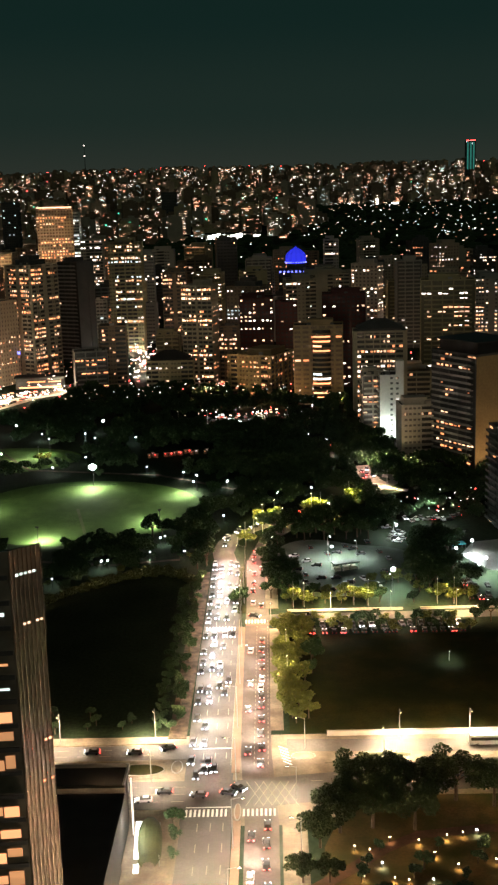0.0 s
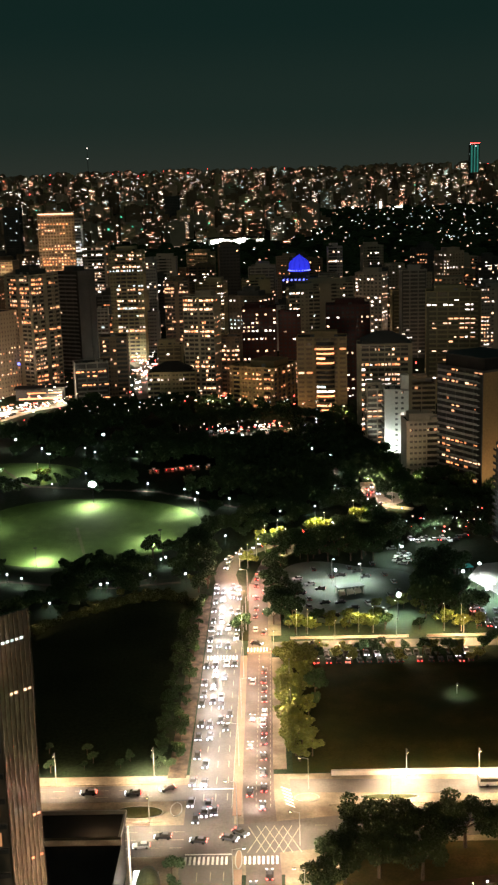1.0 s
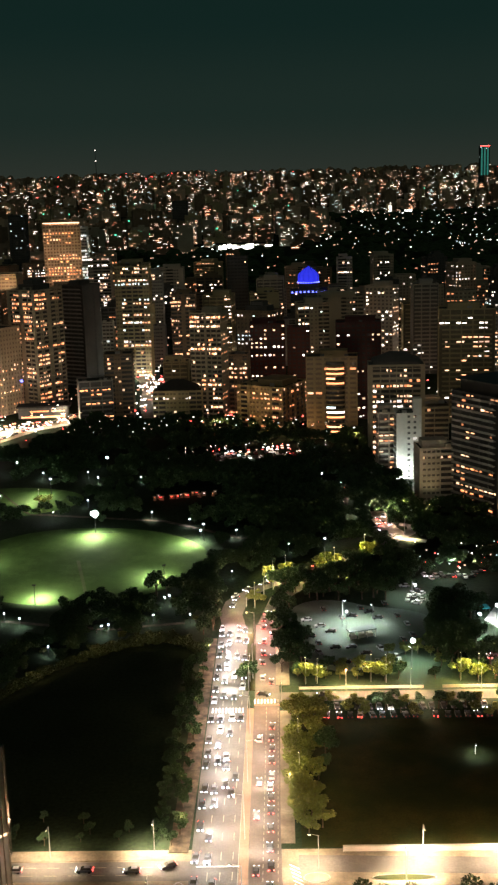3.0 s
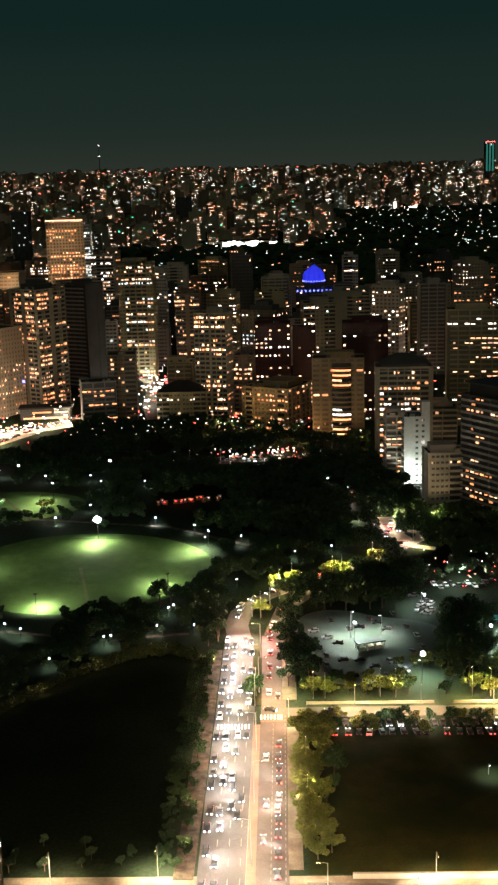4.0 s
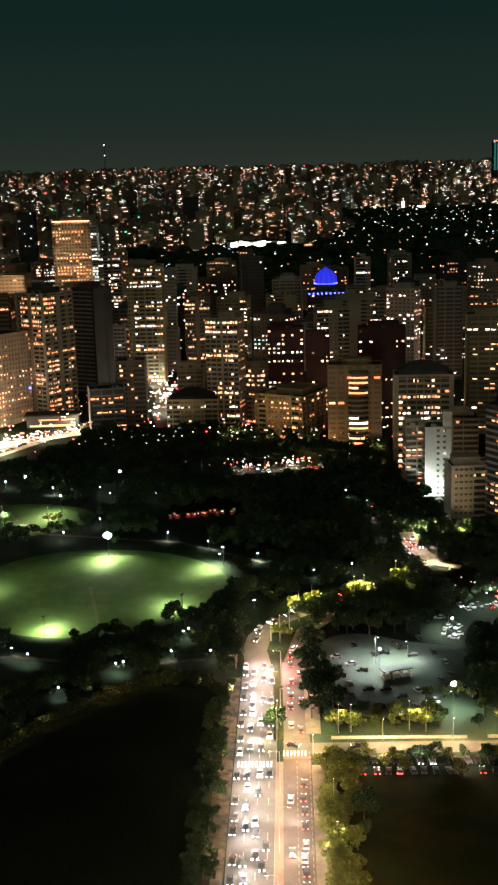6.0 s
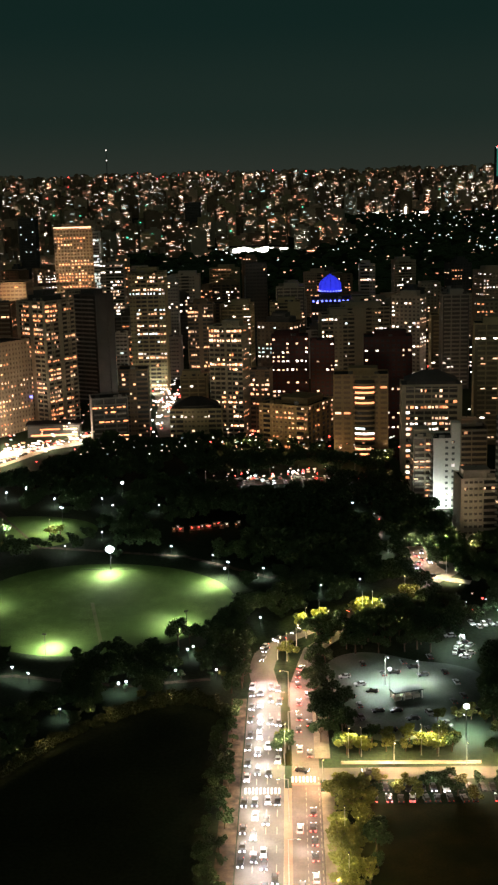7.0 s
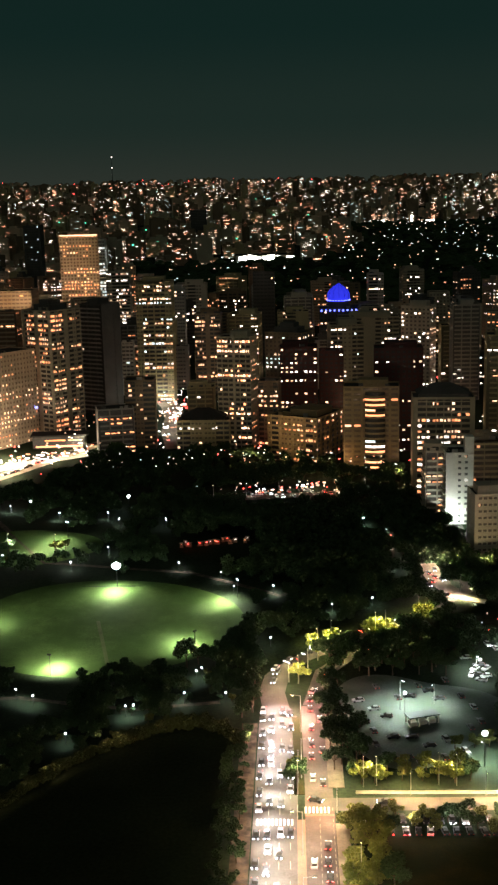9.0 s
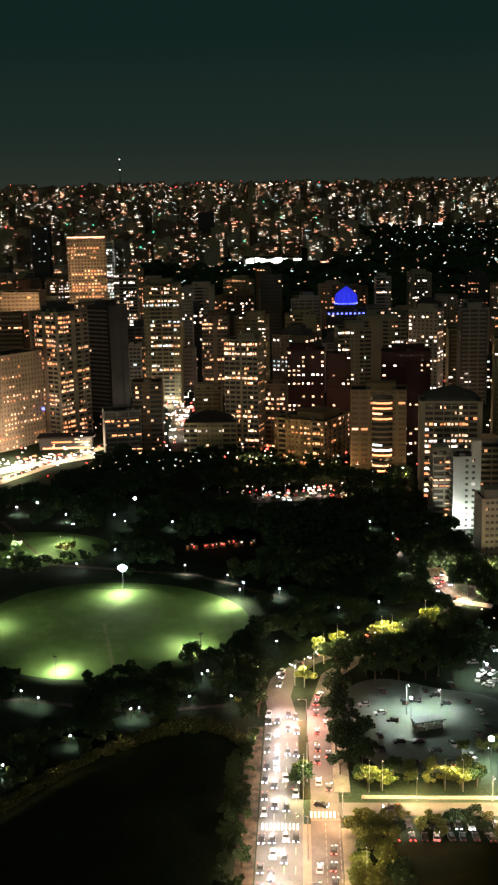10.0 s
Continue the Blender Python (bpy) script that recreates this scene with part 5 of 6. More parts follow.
for x, y, k, s in ((-54, 482, 1, 0.95), (-50, 485, 0, 0.75), (-13.4, 398, 1, 0.72), (-13.2, 404, 0, 0.7), (-13.4, 409, 2, 0.7), (-12.4, 470, 2, 1.0), (-5, 490, 4, 1.15), (0, 500, 2, 1.05), (17.6, 503.4, 4, 1.15), (22, 507, 2, 1.1), (36, 518, 4, 1.2), (6, 400.5, 4, 0.85), (10, 401, 2, 0.8), (29, 402, 4, 0.9), (34, 401, 2, 0.9), (60, 402, 4, 0.9), (66, 401, 2, 0.9), (72, 401, 4, 0.8),
                   (-128, 604, 2, 0.8), (-124, 608, 4, 0.6), (-150, 602, 0, 0.8), (-157, 600, 1, 0.7), (-146, 596, 0, 0.5), (-26.4, 249.5, 0, 0.62), (-25.6, 244, 0, 0.42), (-25.4, 236, 0, 0.34)):
    TAKEN.append((x, y))
    tree(x, y, KINDS[k], s)
for x, y in ((-88.7, 426.5), (-71.6, 444.9), (-52.4, 454.4), (-47.7, 473.9), (-105.8, 406.5), (-37.9, 454.5), (-150, 590), (-166, 628)):
    for dx, dy in ((1.9, 1.2), (-2.2, 1.8)):
        tree(x + dx, y + dy, KINDS[TR.choice((0, 1, 4))], TR.uniform(0.26, 0.4), "bushes by the lamps")
grove(-110, -40, 299, 312, 16, (0, 1, 0), 0.25, 0.4, 4.0)
grove(-36, -33.0, 300, 428, 60, (0, 1, 1), 0.2, 0.36, 1.7, joined=True)
for k in range(24):
    tree(-30.2 + TR.uniform(-1.3, 1.3), 300 + 5.7 * k + TR.uniform(-2, 2), KINDS[TR.choice((0, 1, 0))], TR.uniform(0.34, 0.52), "footway trees")
grove(0.6, 9, 304, 379, 36, (4, 2, 4, 2), 0.6, 0.95, 3.0)
# unseen amber points among the trees, added to warm their leaves
for y in (310, 324, 338, 352, 366):
    lamp("path_light", "POINT", (0.2, y, 7.0), 1500, AMBER, 0.3)
grove(7, 13, 330, 375, 5, (0, 1), 0.5, 0.8)
grove(8, 70, 371, 383, 22, (0, 1, 4), 0.4, 0.62, 3.4)
grove(-3, 2.5, 402, 470, 14, (0, 1), 0.6, 0.9, 3.8)
grove(3, 52, 399, 412, 10, (0, 4), 0.45, 0.7, 4)
grove(-2, 52, 472, 506, 40, (0, 1, 3), 0.6, 0.95, 3.8, keep=lambda x, y: y < 497 + 0.5 * x)
grove(54, 72, 408, 478, 34, (1, 3, 0), 0.8, 1.15)
grove(72, 112, 340, 384, 14, (0, 1), 0.5, 0.8)
grove(44, 112, 482, 572, 80, (0, 1, 3, 4), 0.6, 1.0, keep=lambda x, y: abs(y - 533 - (x - 40)) > 7 and not (92 < x < 122 and 476 < y < 505), joined=True)
grove(72, 100, 565, 640, 22, (0, 1, 4), 0.6, 0.95, keep=lambda x, y: not (60 < x < 90 and 585 < y < 660), joined=True)
def car_park(x, y):
    """Long clearing with parked cars between the wood and the towers."""
    u = y - 692 - 0.12 * (x + 36)
    return -9 < u < 9 and -70 < x < 34


grove(-62, 60, 560, 640, 150, (1, 3, 3, 0), 0.9, 1.25, 4.6, keep=lambda x, y: off_field(x, y) and not (50 < x and y > 570), joined=True)
grove(-62, 60, 640, 684, 120, (1, 0, 0), 0.6, 0.85, 3.6, keep=lambda x, y: off_field(x, y) and not (50 < x) and not car_park(x, y), joined=True)
grove(-62, 50, 684, 735, 70, (1, 3, 0), 0.6, 0.95, 4.4, keep=lambda x, y: not car_park(x, y), joined=True)
grove(-190, -55, 640, 760, 170, (1, 3, 0), 0.7, 1.1, 4.6, keep=lambda x, y: off_field(x, y) and not car_park(x, y) and not car_park(x + 66, y + 8) and not (x < -138 and y > 655 + 1.45 * (x + 191)), joined=True)
grove(-160, -60, 566, 640, 16, (0, 1), 0.6, 0.9, keep=off_field, joined=True)
grove(-150, -35, 444, 474, 46, (0, 1, 3), 0.4, 0.68, 3.8, keep=off_field, joined=True)
grove(-150, -34, 396, 472, 230, (0, 1, 3), 0.45, 0.8, 3.2, keep=lambda x, y: off_field(x, y) and y > 9 + edge(x), joined=True)
grove(-40, 40, 500, 560, 34, (0, 1, 3), 0.7, 1.05, keep=lambda x, y: off_field(x, y) and y > 512 + 0.55 * x, joined=True)
# unseen spots above the hedge, added to light its top amber
for k in range(13):
    x = -108 + 6.2 * k
    y = edge(x) + 2.4
    lamp("path_light", "SPOT", (x, y, gz(y) + 8.0), 1000 if k % 3 else 3600, AMBER, 0.3, None, 84, 0.9)
x = -116.0
while x < -31:  # hedge: small bushes two and three deep
    for row in range(3):
        a, sc, k = TR.uniform(0, 6.28), TR.uniform(0.24, 0.52), TR.choice((2, 4, 0))
        turn = np.array([[math.cos(a), -math.sin(a), 0], [math.sin(a), math.cos(a), 0], [0, 0, 1]])
        u = x + TR.uniform(-0.8, 0.8)
        v = edge(u) + 0.8 + 2.4 * row + TR.uniform(-0.7, 0.7)
        HEDGE.append(fewer(QUADS[80 + k], 3) @ turn.T * sc + np.array([u, v, gz(v) - 0.25 * sc * 8]))
    x += 1.3
grove(-110, -34, 380, 448, 24, (0, 4, 0), 0.4, 0.6, 3.6, keep=lambda x, y: 7 < y - edge(x) < 14)
grove(-34, -22, 444, 475, 10, (0, 1), 0.6, 0.9, keep=lambda x, y: x < -28)
def off_curve(x, y):
    return abs(y - np.interp(x, [-22, -12, 2, 20, 40, 58, 66], [478, 490, 502, 516, 533, 552, 590])) > 6.5


grove(-6, 64, 508, 600, 110, (0, 1, 3), 0.7, 1.05, 4.2, keep=lambda x, y: off_curve(x, y) and y > 500 + 0.8 * x, joined=True)
grove(42, 70, 540, 640, 40, (0, 1, 4), 0.6, 0.9, 3.6, keep=lambda x, y: off_curve(x, y) and not (y > 580 and 61 < x < 71), joined=True)
grove(-150, -60, 575, 640, 30, (0, 1), 0.5, 0.85, 4.5, keep=off_field, joined=True)
grove(-46, -24, 462, 512, 30, (0, 1, 3), 0.6, 0.95, 4.0, keep=lambda x, y: off_field(x, y) and x < -27 + 0.3 * max(0, y - 480), joined=True)
grove(-4, 8, 412, 436, 7, (0, 1), 0.5, 0.8, 3.8, keep=lambda x, y: x > -3)
grove(36, 56, 408, 424, 8, (0, 4), 0.45, 0.7, 3.8)
grove(52, 80, 206, 246, 10, (1, 3, 0), 0.7, 1.0, 4.6)
grove(-130, 10, 735, 775, 26, (1, 0), 0.8, 1.1, joined=True)
wood = np.concatenate(HEDGE)
tagged(new("hedge", raw_mesh("hedge", wood.tolist(), [(4 * i, 4 * i + 1, 4 * i + 2, 4 * i + 3) for i in range(len(wood) // 4)], M_LEAF_OLIVE)), "uneven hedge in amber light along the meadow", "hedge", kind="stuff")
wood = np.concatenate(WOOD)
tagged(new("woodland", raw_mesh("woodland", wood.tolist(), [(4 * i, 4 * i + 1, 4 * i + 2, 4 * i + 3) for i in range(len(wood) // 4)], M_LEAF)), "dense dark broadleaf woodland of the park at night", "woods", kind="stuff")

# ================= cars =================
CAR_PAINT = [mat("car_paint_" + n, c, 0.3, 0.3, vary=0.08) for n, c in (("black", (0.02, 0.02, 0.022)), ("silver", (0.5, 0.5, 0.5)), ("white", (0.75, 0.75, 0.74)), ("grey", (0.06, 0.06, 0.066)), ("red", (0.35, 0.03, 0.03)))]
CAR_NAMES = ("black", "silver", "white", "grey", "red")
M_TYRE = mat("tyre", (0.02, 0.02, 0.02), 0.9)


def car_template(paint, colour, lights):
    ob = thing("car", 0, 0, -50, 0, f"{colour} hatchback car " + ("with lights on in the traffic" if lights else "parked with its lights off"), "car", "cars")
    bm = bmesh.new()
    side = [(-2.1, 0.35), (-2.15, 0.75), (-1.95, 0.95), (1.0, 0.98), (2.05, 0.78), (2.15, 0.45), (2.05, 0.30)]
    a, b = [bm.verts.new((-0.86, y, z)) for y, z in side], [bm.verts.new((0.86, y, z)) for y, z in side]
    for i in range(len(side)):
        j = (i + 1) % len(side)
        bm.faces.new((a[i], a[j], b[j], b[i]))
    bm.faces.new(a[::-1])
    bm.faces.new(b)
    bmesh.ops.recalc_face_normals(bm, faces=bm.faces)
    part("body", bm, paint, ob)
    for nm, m, lift, ins in (("cabin_glass", M_GLASS, 0, 0.0), ("roof", paint, 1, 0.0)):
        bm = bmesh.new()
        if nm == "roof":
            box(bm, -0.60, 0.60, -1.35, 0.10, 1.42, 1.48)
        else:
            lo = [bm.verts.new(v) for v in ((-0.80, -1.9, 0.95), (0.80, -1.9, 0.95), (0.80, 0.98, 0.97), (-0.80, 0.98, 0.97))]
            hi = [bm.verts.new(v) for v in ((-0.62, -1.45, 1.42), (0.62, -1.45, 1.42), (0.62, 0.2, 1.42), (-0.62, 0.2, 1.42))]
            bm.faces.new(hi)
            for i in range(4):
                bm.faces.new((lo[i], lo[(i + 1) % 4], hi[(i + 1) % 4], hi[i]))
        part(nm, bm, m, ob)
    for sx in (-0.8, 0.8):
        for yy in (-1.3, 1.35):
            bm = bmesh.new()
            tube(bm, (sx - 0.1, yy, 0.31), (sx + 0.1, yy, 0.31), 0.31, 0.31, 10)
            part("wheel", bm, M_TYRE, ob)
        bm = bmesh.new()
        box(bm, sx * 0.8 - 0.2, sx * 0.8 + 0.2, 2.06, 2.20, 0.52, 0.76)
        part("headlight", bm, G_HEAD if lights else M_METAL, ob)
        bm = bmesh.new()
        box(bm, sx * 0.8 - 0.2, sx * 0.8 + 0.2, -2.2, -2.08, 0.62, 0.86)
        part("tail_light", bm, G_TAIL if lights else M_REDLINE, ob)
    return ob


LIVE = [car_template(CAR_PAINT[i], CAR_NAMES[i], True) for i in range(5)]
PARKED = [car_template(CAR_PAINT[i], CAR_NAMES[i], False) for i in range(5)]
CR = random.Random(4)
FIRST = set()


def car(x, y, rz, live=True, paint=None):
    i = CR.choice((0, 0, 0, 0, 0, 0, 3, 3, 3, 1)) if paint is None else paint
    tpl = (LIVE if live else PARKED)[i]
    m = pose(x, y, gz(y) + 0.09, 0, 0, rz)
    if tpl.name not in FIRST:
        FIRST.add(tpl.name)
        tpl.matrix_world = m
    else:
        copy_thing(tpl, m)


for lx, y, end, step in ((-24.2, 282, 455, 9.5), (-21.2, 292, 452, 11), (-18.0, 330, 450, 15), (-15.2, 372, 448, 15)):
    while y < end:
        o = -0.9 * max(0, min(1, (y - 250) / 90)) + 0.6
        if not 376 < y < 383:
            car(lx + o + CR.uniform(-0.3, 0.3), y, 180 + CR.uniform(-3, 3))
        y += step * CR.uniform(0.6, 1.5) * (0.8 if y > 390 else 1.1)
for x, y in ((-19.5, 281), (-22.3, 274), (-20.3, 277), (-17.8, 277.5), (-16.5, 325), (-15.6, 334), (-18.8, 346), (-17.2, 221)):
    car(x, y, 180)
for lx, y, end, step in ((-8.9, 200, 372, 19), (-5.2, 205, 372, 6.8), (-8.6, 395, 452, 9), (-5.4, 400, 450, 14)):
    while y < end:
        x = lx + CR.uniform(-0.25, 0.25)
        if not 250 < y < 274 and not 374 < y < 396:
            car(x + (1.6 if y < 250 else 0), y, CR.uniform(-3, 3))
        y += step * CR.uniform(0.8, 1.5)
for x, y, rz in ((-30, 266, 90), (-21, 264, 80), (-13.4, 264.8, 250), (-10.8, 267.2, 230), (-35, 262, 95), (-44, 263, 90), (-52, 288, 90), (-40, 287.5, 90), (-70, 288, 90), (-31, 289.6, 115), (-64, 262, 90), (48, 272, 80), (-8, 390, 250), (12, 389, 90), (16, 496, 300), (-21, 480, 160), (-16, 487, 140), (-9, 493, 130), (2, 503, 120)):
    car(x, y, rz)
x = 5.0
while x < 66:
    car(x, 379.4 + CR.uniform(-0.4, 0.4), 180 + CR.uniform(-8, 8), CR.random() < 0.3)
    if CR.random() < 0.8:
        car(x + 0.5, 373.0 + CR.uniform(-0.4, 0.4), CR.uniform(-8, 8), CR.random() < 0.25)
    x += CR.uniform(2.7, 4.2)
for x, y in ((13, 449), (17, 444), (12, 434), (24, 430), (29, 424), (33, 462), (44, 458), (48, 440), (33, 416), (26, 413), (9, 440), (18, 430), (22, 457), (26, 458), (36, 456), (35, 428), (40, 420), (44, 436), (12, 425), (16, 415), (21, 416), (30, 466), (15, 465), (47, 450), (8, 455), (40, 470), (38, 413), (52, 474), (54, 482), (50, 488)):
    car(x, y, CR.choice((80, 100, 10, 200)), False, CR.choice((0, 0, 3, 3, 1)))
for k in range(14):
    car(72 + CR.uniform(0, 22), 400 + CR.uniform(3, 22), CR.choice((0, 90, 180)), k % 4 == 0)
for k in range(20):  # traffic in the bright street by the towers
    u = k / 19
    car(-203 + 60 * u + CR.uniform(-2, 2), 712 + 96 * u + CR.uniform(-2, 2), CR.choice((148, -32)))
for k in range(30):
    x = -66 + 3.3 * k
    car(x, 692 + 0.12 * (x + 36) + CR.choice((-5, 0, 5)) + CR.uniform(-1, 1), CR.choice((10, 190, 100)), k % 7 == 0, CR.choice((2, 2, 1, 0, 4)))
for x, y, rz in ((46, 561, 10), (48, 566, 8), (46, 571, 5), (49, 575, 180), (51, 563, 190), (44, 556, 200), (50, 546, 130), (-21.5, 470, 170), (-20.5, 477, 165), (-15, 486, 140), (-6, 497, 125), (8, 508, 125), (14, 512, 300), (28, 523, 125), (-7.5, 462, 340), (-3, 476, 335), (-8.4, 456, 350)):
    car(x, y, rz)
for k in range(11):
    car(60 + 2.4 * k, 497 + 0.25 * k + CR.uniform(-3, 3), CR.choice((10, 190, 100)), k % 5 == 0, CR.choice((1, 2, 2, 0)))
for x, y in ((53, 470), (55, 473), (52, 479), (56, 479), (50, 474)):
    car(x, y, CR.uniform(0, 180), False, 2)
# white coach on the service road
coach = thing("coach", 58, 289.5, 0.09, 90, "white coach with dark windows on the service road", "bus")
for nm, m, b in (("body", CAR_PAINT[2], (-1.25, 1.25, -5.5, 5.5, 0.4, 3.1)), ("window_band", M_GLASS, (-1.28, 1.28, -5.0, 5.2, 1.6, 2.5)), ("skirt", M_DARKMETAL, (-1.2, 1.2, -5.4, 5.4, 0.2, 0.4))):
    bm = bmesh.new()
    box(bm, *b)
    part(nm, bm, m, coach)
for sx in (-1.1, 1.1):
    for yy in (-3.6, 3.4):
        bm = bmesh.new()
        tube(bm, (sx - 0.15, yy, 0.45), (sx + 0.15, yy, 0.45), 0.45, 0.45, 10)
        part("wheel", bm, M_TYRE, coach)

# ================= the city beyond =================
CB = random.Random(21)


def spot_free(x, y, r, taken):
    return all((x - a) ** 2 + (y - b) ** 2 > (r + q) ** 2 for a, b, q in taken)


taken = [(o.location.x, o.location.y, 19) for o in bpy.data.objects if o.name.startswith("apartment_tower")]
taken += [(-97, 855, 12), (-97, 880, 12), (-99, 902, 12), (-108, 930, 10), (-118, 958, 10)]  # a street runs here
made = tries = 0
while made < 120 and tries < 3000:  # towers between and behind the named ones
    tries += 1
    y = CB.uniform(890, 1420)
    x = CB.uniform(-0.29 * y, 0.24 * y)
    if y > 1250 and x > -0.12 * y and CB.random() < 0.8:
        continue
    if not spot_free(x, y, 14, taken):
        continue
    taken.append((x, y, 14))
    w, d, h = CB.uniform(16, 30), CB.uniform(14, 22), CB.choice((18, 28, 38, 46, 55, 62))
    wall = CB.choice(("beige", "beige", "grey", "brown", "khaki", "pink", "salmon", "dark"))
    tower(x, y, w, d, h * CB.uniform(0.85, 1.1), CB.choice((0, 0, 6, -8, 20, -25)), wall, CB.choice("mmwb"), CB.choice("wm"), CB.choice("wm"), CB.choice(("box", "box", "none", "step")), CB.uniform(0.14, 0.36), CB.choice(((0, 4, 1), (0, 2), (4, 1, 1), (0, 0, 2, 3))), 100 + made, joined=True, proud=0.8, group="towers behind")
    made += 1


def dark_hill(x, y):
    """Wooded parts of the distance, with hardly a light."""
    s = x / y
    if 1430 < y < 1990:
        return s > -0.155
    if 1990 <= y < 2950:
        return s > 0.03 + 0.02 * math.sin(y / 170)
    return False


# Lighter brownish walls only: the distance's haze is put into their colours.
wallsets = {k: ([], []) for k in ("khaki", "brown", "salmon", "beige")}
lights = {k: ([], []) for k in range(8)}
FAR_GLOW = [*FAR, G_TAIL, G_GREEN, G_PAVILION]


def far_box(vs, fs, x, y, z, w, d, h, turn):
    c, s = math.cos(turn), math.sin(turn)
    i = len(vs)
    for zz in (z, z + h):
        for a, b in ((-1, -1), (1, -1), (1, 1), (-1, 1)):
            u, v = a * w / 2, b * d / 2
            vs.append((x + c * u - s * v, y + s * u + c * v, zz))
    fs.extend([(i + 4, i + 5, i + 6, i + 7), (i, i + 1, i + 5, i + 4), (i + 1, i + 2, i + 6, i + 5), (i + 2, i + 3, i + 7, i + 6), (i + 3, i, i + 4, i + 7)])


def far_light(tone, x, y, z, w, h, store=None):
    vs, fs = (lights if store is None else store)[tone]
    i = len(vs)
    for dy in (0, 0.2):
        vs.extend([(x - w / 2, y + dy, z), (x + w / 2, y + dy, z), (x + w / 2, y + dy, z + h), (x - w / 2, y + dy, z + h)])
    fs.extend([(i, i + 1, i + 2, i + 3), (i + 4, i + 7, i + 6, i + 5), (i, i + 4, i + 5, i + 1), (i + 3, i + 2, i + 6, i + 7), (i + 1, i + 5, i + 6, i + 2), (i, i + 3, i + 7, i + 4)])


TONE = (0, 0, 0, 1, 4, 4, 2, 2, 2, 3, 3)
singles = 0
for k in range(3000):
    y = 1430 + 3450 * CB.random() ** 0.85
    x = CB.uniform(-0.31, 0.27) * y
    if dark_hill(x, y):
        if CB.random() < 0.62:
            far_light(CB.choice((2, 3, 3, 0, 2, 4, 1)), x, y, gz(y) + CB.uniform(8, 16), CB.choice((0.9, 1.4, 2.8)), 1.1)
        continue
    if 1980 < y < 2075 and -0.075 < x / y < 0.01:
        continue
    w, d = CB.uniform(14, 34), CB.uniform(12, 26)
    h = CB.choice((9, 12, 18, 26, 34, 42, 50)) * CB.uniform(0.8, 1.2) * (1.0 if y < 3000 else 1.15)
    if y > 3900:
        h = (34 + 0.7 * min(h, 50)) * 1.1
    turn = CB.uniform(-0.5, 0.5)
    wall = CB.choice(("khaki", "brown", "brown", "brown", "salmon", "beige"))
    own = {k: ([], []) for k in range(8)} if y < 2100 and singles < 160 else None
    vs, fs = ([], []) if own is not None else wallsets[wall]
    far_box(vs, fs, x, y, gz(y) - 1, w, d, h + 1, turn)
    far_box(vs, fs, x + CB.uniform(-2, 2), y, gz(y) + h, w * 0.4, d * 0.4, 4, turn)
    base_tone = CB.choice(TONE)
    n = int(CB.choice((1, 3, 6, 10, 16)) * (h / 30 + 0.3))
    for _ in range(n):
        u = CB.uniform(-0.44, 0.44) * w
        tone = base_tone if CB.random() < 0.6 else CB.choice(TONE)
        dy = d / 2 * math.cos(turn) + abs(math.sin(turn)) * w / 2
        row = 3.1 * int((h - 4) * CB.random() / 3.1)
        for c in range(CB.choice((1, 1, 2, 3))):
            far_light(tone, x + u + 2.6 * c * (u < 0) - 2.6 * c * (u >= 0), y - dy - 0.4, gz(y) + 2 + row, CB.choice((0.9, 1.3, 1.9)) * (0.6 + y / 6000), 0.95 * (0.6 + y / 6000), own)
    if own is not None:
        singles += 1
        block = thing("apartment_block", x, y, gz(y) - 1, 0, f"distant {wall} apartment block with scattered lit windows", "building", "distant blocks")
        base = np.array([x, y, gz(y) - 1])
        part("wall", raw_mesh("wall", (np.array(vs) - base).tolist(), fs, WALLS[wall]), None, block)
        for t, (ws, wq) in own.items():
            if ws:
                tagged(part("lit_glazing", raw_mesh("lit_glazing", (np.array(ws) - base).tolist(), wq, FAR_GLOW[t]), None, block), kind="stuff")
    if h > 45 and CB.random() < 0.03:
        far_light(5, x, y, gz(y) + h + 4.4, 2.5, 2.0)
    if CB.random() < 0.04:
        far_light(6, x, y - d, gz(y) + h * 0.7, 3.0, 2.5)
# street lamps, shop fronts and cars glimpsed between the towers
for k in range(1400):
    y = 735 + 700 * CB.random()
    x = CB.uniform(-0.30, 0.25) * y
    far_light(CB.choice((0, 1, 4, 2, 2, 3, 5)), x, y, gz(y) + CB.choice((1, 5, 7, 9)), CB.choice((0.5, 0.8, 1.4)), CB.choice((0.5, 0.7)))
for k in range(170):  # shop fronts and headlights in the bright streets
    if k % 2:
        x, y = -96 + CB.gauss(0, 7), 885 + CB.gauss(0, 38)
    else:
        u = CB.random()
        x, y = -212 + 66 * u + CB.gauss(0, 3), 742 + 44 * u + CB.gauss(0, 7)
    far_light(CB.choice((2, 2, 7, 0, 1, 5)), x, y, gz(y) + CB.uniform(0.8, 4), CB.choice((0.6, 1.2, 2.6)), CB.choice((0.5, 0.9)))
for k in range(80):  # small glowing boxes put in as glints under the trees of the park
    x, y = CB.choice(((-40, 694), (2, 694), (-120, 730), (30, 610), (90, 520), (75, 505))) 
    far_light(CB.choice((2, 3, 0, 5)), x + CB.gauss(0, 12), y + CB.gauss(0, 3), gz(y) + CB.uniform(2, 8), 0.5, 0.4)
for k in range(30):
    u = CB.random()
    x, y = -34 + 44 * u + CB.gauss(0, 1.5), 690 + 21 * u + CB.gauss(0, 2)
    far_light(CB.choice((2, 3, 0, 1, 7, 5)), x, y, gz(y) + CB.uniform(0.8, 3.5), CB.choice((0.5, 0.8, 1.6)), CB.choice((0.4, 0.7)))
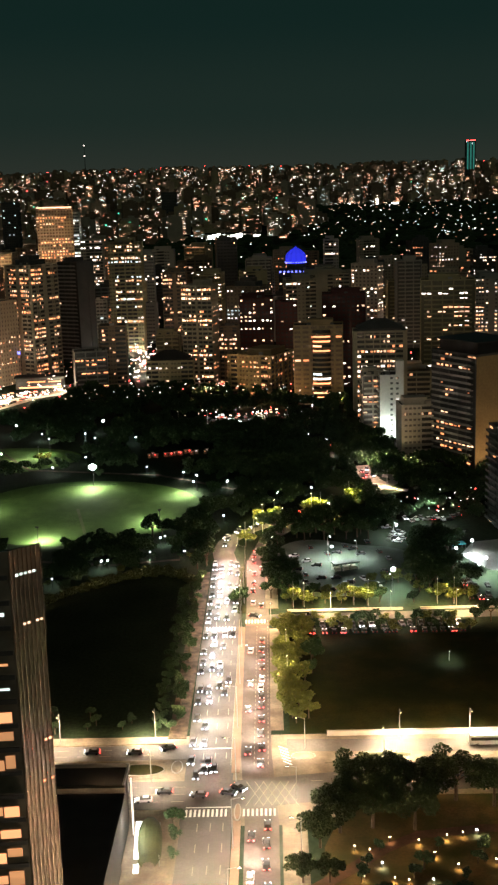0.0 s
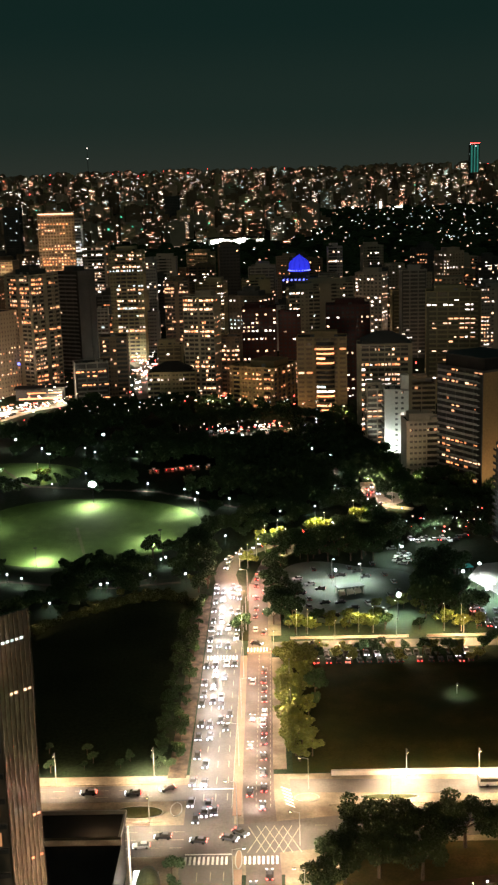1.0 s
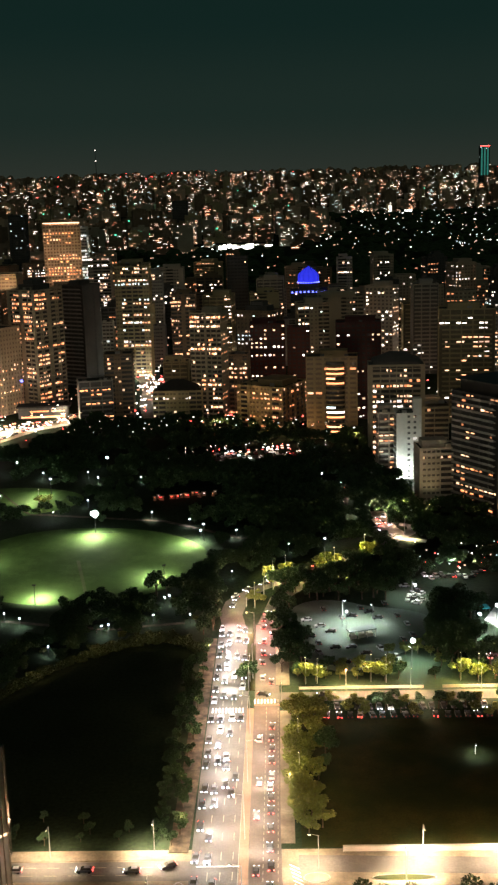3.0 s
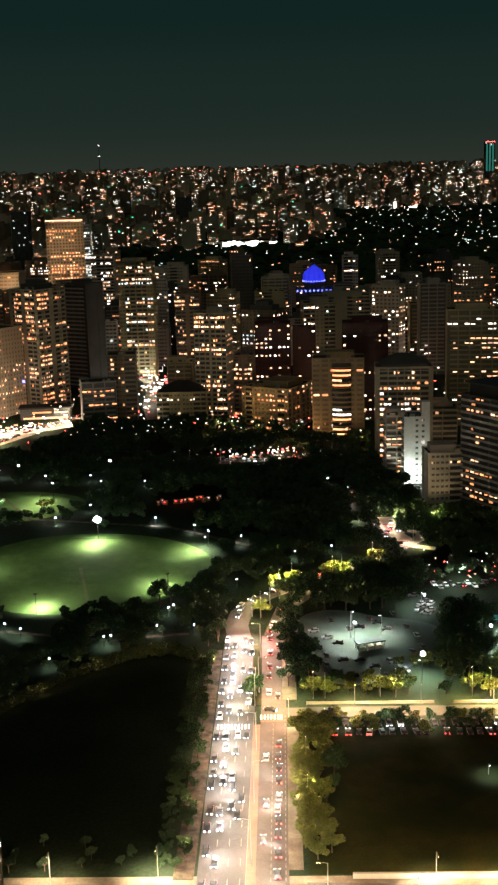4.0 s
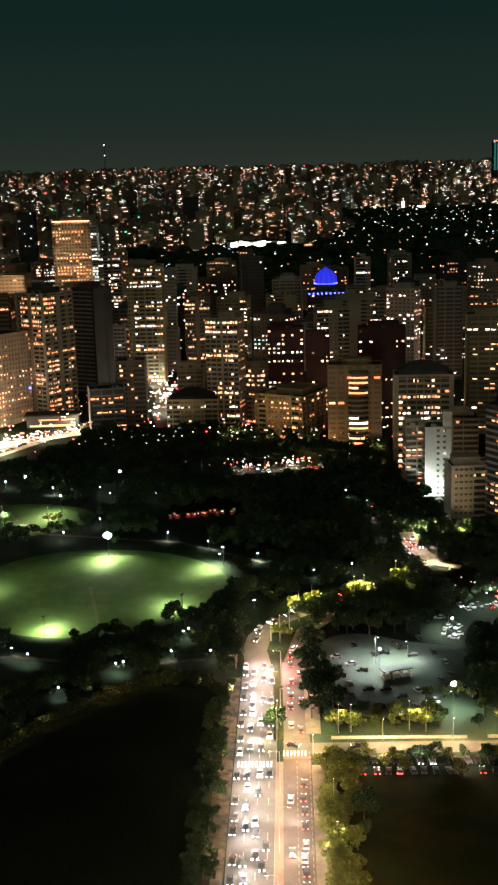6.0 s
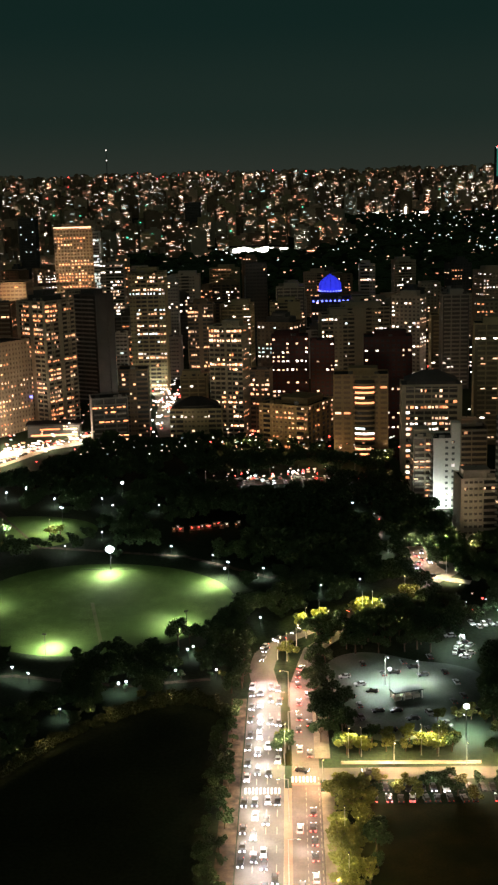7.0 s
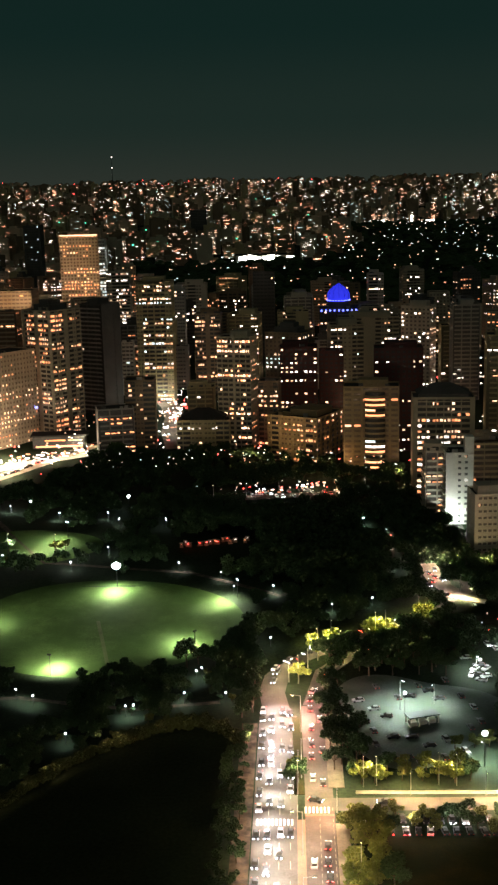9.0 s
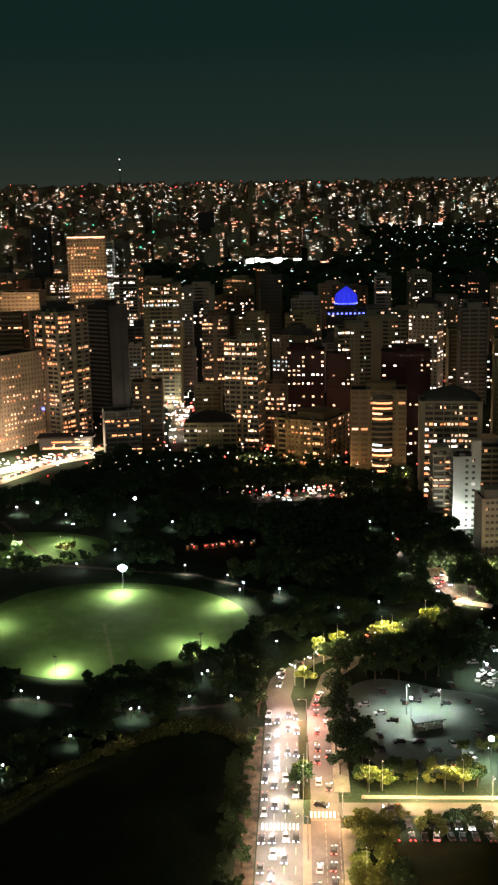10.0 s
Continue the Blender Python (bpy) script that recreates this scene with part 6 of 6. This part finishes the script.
# more glowing boxes at crown height, put in as glints among the trees
for k in range(60):
    x, y = CB.choice(((-75, 722), (-130, 722), (-112, 716), (-40, 735), (30, 722), (-5, 735), (-60, 728))) 
    far_light(CB.choice((2, 3, 0, 1, 4, 0)), x + CB.gauss(0, 9), y + CB.gauss(0, 9), gz(y) + CB.uniform(9, 15), CB.choice((0.4, 0.5, 0.9)), CB.choice((0.35, 0.5)))
# bright horizontal strips: lit halls and avenues in the distance
for x, y, w, h in ((-30, 2060, 40, 3), (-230, 2090, 26, 3), (196, 2930, 34, 6), (-330, 2080, 30, 3), (205, 2932, 30, 5), (282, 2950, 5, 16), (330, 2960, 24, 3), (100, 2660, 20, 3), (60, 2420, 18, 4)):
    far_light(7, x, y, gz(y) + 3, w, h)
for key, (vs, fs) in wallsets.items():
    tagged(new("distant_buildings", raw_mesh("distant_buildings", vs, fs, WALLS[key])), "distant apartment blocks covering the hills", "buildings", kind="stuff")
for key, (vs, fs) in lights.items():
    tagged(new("distant_lights", raw_mesh("distant_lights", vs, fs, FAR_GLOW[key])), "lit windows and lamps of the distant city", "lights", kind="stuff")

# wooded hills of the distance
wr = np.random.RandomState(3)
wv, wf = [], []
for k in range(1900):
    y = 1420 + 1520 * wr.rand()
    x = wr.uniform(-0.16, 0.27) * y
    if not dark_hill(x, y):
        continue
    r = wr.uniform(6, 13)
    i = len(wv)
    m = 7
    for ring, (q, zz) in enumerate(((0.75, 0.0), (1.0, 0.45), (0.62, 0.85))):
        for j in range(m):
            a = 2 * math.pi * (j + 0.5 * ring) / m
            rr = r * q * wr.uniform(0.8, 1.2)
            wv.append((x + rr * math.cos(a), y + rr * math.sin(a), gz(y) + r * zz * wr.uniform(0.85, 1.15)))
    wv.append((x, y, gz(y) + r * 1.05))
    for ring in range(2):
        for j in range(m):
            a, b = i + ring * m + j, i + ring * m + (j + 1) % m
            wf.append((a, b, b + m, a + m))
    for j in range(m):
        wf.append((i + 2 * m + j, i + 2 * m + (j + 1) % m, i + 3 * m))
tagged(new("distant_woods", raw_mesh("distant_woods", wv, wf, M_LEAF)), "dark wooded hills in the distance", "woods", kind="stuff")

hall = thing("exhibition_hall", -67, 2052, gz(2052), 0, "long low hall with a brightly lit white front far off", "building")
for nm, m, dims in (*(("front", G_PAVILION, (-38 + 8 * k, -38 + 8 * k + (7.6, 5.0, 6.5)[k % 3], -8.2, -8, 0.5, (7, 9, 10, 8, 6)[k % 5])) for k in range(9)), ("roof", M_ROOFING, (-44, 44, -8, 20, 9, 11)), ("wall", WALLS["white"], (-43, 43, -7.9, 20, 0, 9))):
    bm = bmesh.new()
    box(bm, *dims)
    part(nm, bm, m, hall)
# slim tower with green light and red top on the skyline
sky_tower = tower(667, 3810, 30, 30, 150, 0, "dark", "c", "w", "w", "none", 0.03, (3, 3), 71, fh=5, joined=True, label="slim skyline tower with green light and a red top", group="skyline")
bm = bmesh.new()
box(bm, -15, 15, -16, -15.4, 150, 152.4)
part("red_crown", bm, G_RED, sky_tower)
for x0 in (-12.5, -3, 6.5):
    bm = bmesh.new()
    box(bm, x0, x0 + 5, -15.9, -15.4, 60, 146)
    part("light_strip", bm, G_TEAL, sky_tower, "dim green light strip")
mast = thing("radio_mast", -650, 4200, gz(4200), 0, "slim radio mast with a white light on the skyline", "mast")
bm = bmesh.new()
tube(bm, (0, 0, 0), (0, 0, 170), 2.2, 0.5)
part("lattice", bm, M_DARKMETAL, mast)
bm = bmesh.new()
box(bm, -2, 2, -2, 2, 170, 174)
part("beacon", bm, LIT[2], mast)
bm = bmesh.new()
box(bm, -2, 2, -2.6, 2, 134, 137)
part("beacon", bm, LIT[2], mast)

# ================= the city round about, out of view, added for reflections ===
for k in range(15):
    a = 40 + 19 * k
    r = 330 + 60 * (k % 3)
    x, y = r * math.sin(math.radians(a)), r * math.cos(math.radians(a))
    tower(x, y, 24, 20, 45 + 13 * (k % 5), -a + 180, ("beige", "grey", "brown")[k % 3], "w", "w", "w", "box", 0.35, (0, 4, 2, 1), 300 + k, joined=True, group="towers round about")
for k in range(7):  # blocks added beside the start of the walk, to be mirrored in the glass tower
    x, y = 105 + 34 * (k % 5) + 7 * (k // 5), 60 + 62 * (k // 5) + 5 * (k % 3)
    tower(x, y, 22, 18, (24, 42, 30, 55, 36)[k % 5], 90, ("beige", "salmon", "grey", "pink", "brown")[k % 5], "m", "w", "w", "box", 0.6, (0, 4, 2, 1), 340 + k, joined=True, group="towers round about")
# Invented forecourt, street, traffic and strong lamps, unseen except as reflections in the glass.
bm = bmesh.new()
prism(bm, [(16, 96), (84, 96), (84, 150), (16, 150)], -0.1, 0.06)
tagged(part("forecourt", bm, M_PAVE), "pale paved forecourt beside a street", kind="structure")
ribbon("road", [(98, 20), (98, 180)], 13.0, M_ASPHALT, 0.07, label="asphalt street with queueing traffic")
for k in range(22):
    car(87.5 + 4.2 * (k % 6), 100 + 6.4 * (k // 6) + CR.uniform(-1, 1), -90 if k % 3 else 90)
for x, y in ((30, 134), (46, 128), (62, 126), (78, 122), (98, 132), (104, 104)):
    street_lamp(x, y, 9, 2.0, 90, 60000, (1.0, 0.74, 0.58))
for k in range(4):
    street_lamp(130 + 26 * k, 90, 9, 2.0, 90, 6000, WARM)
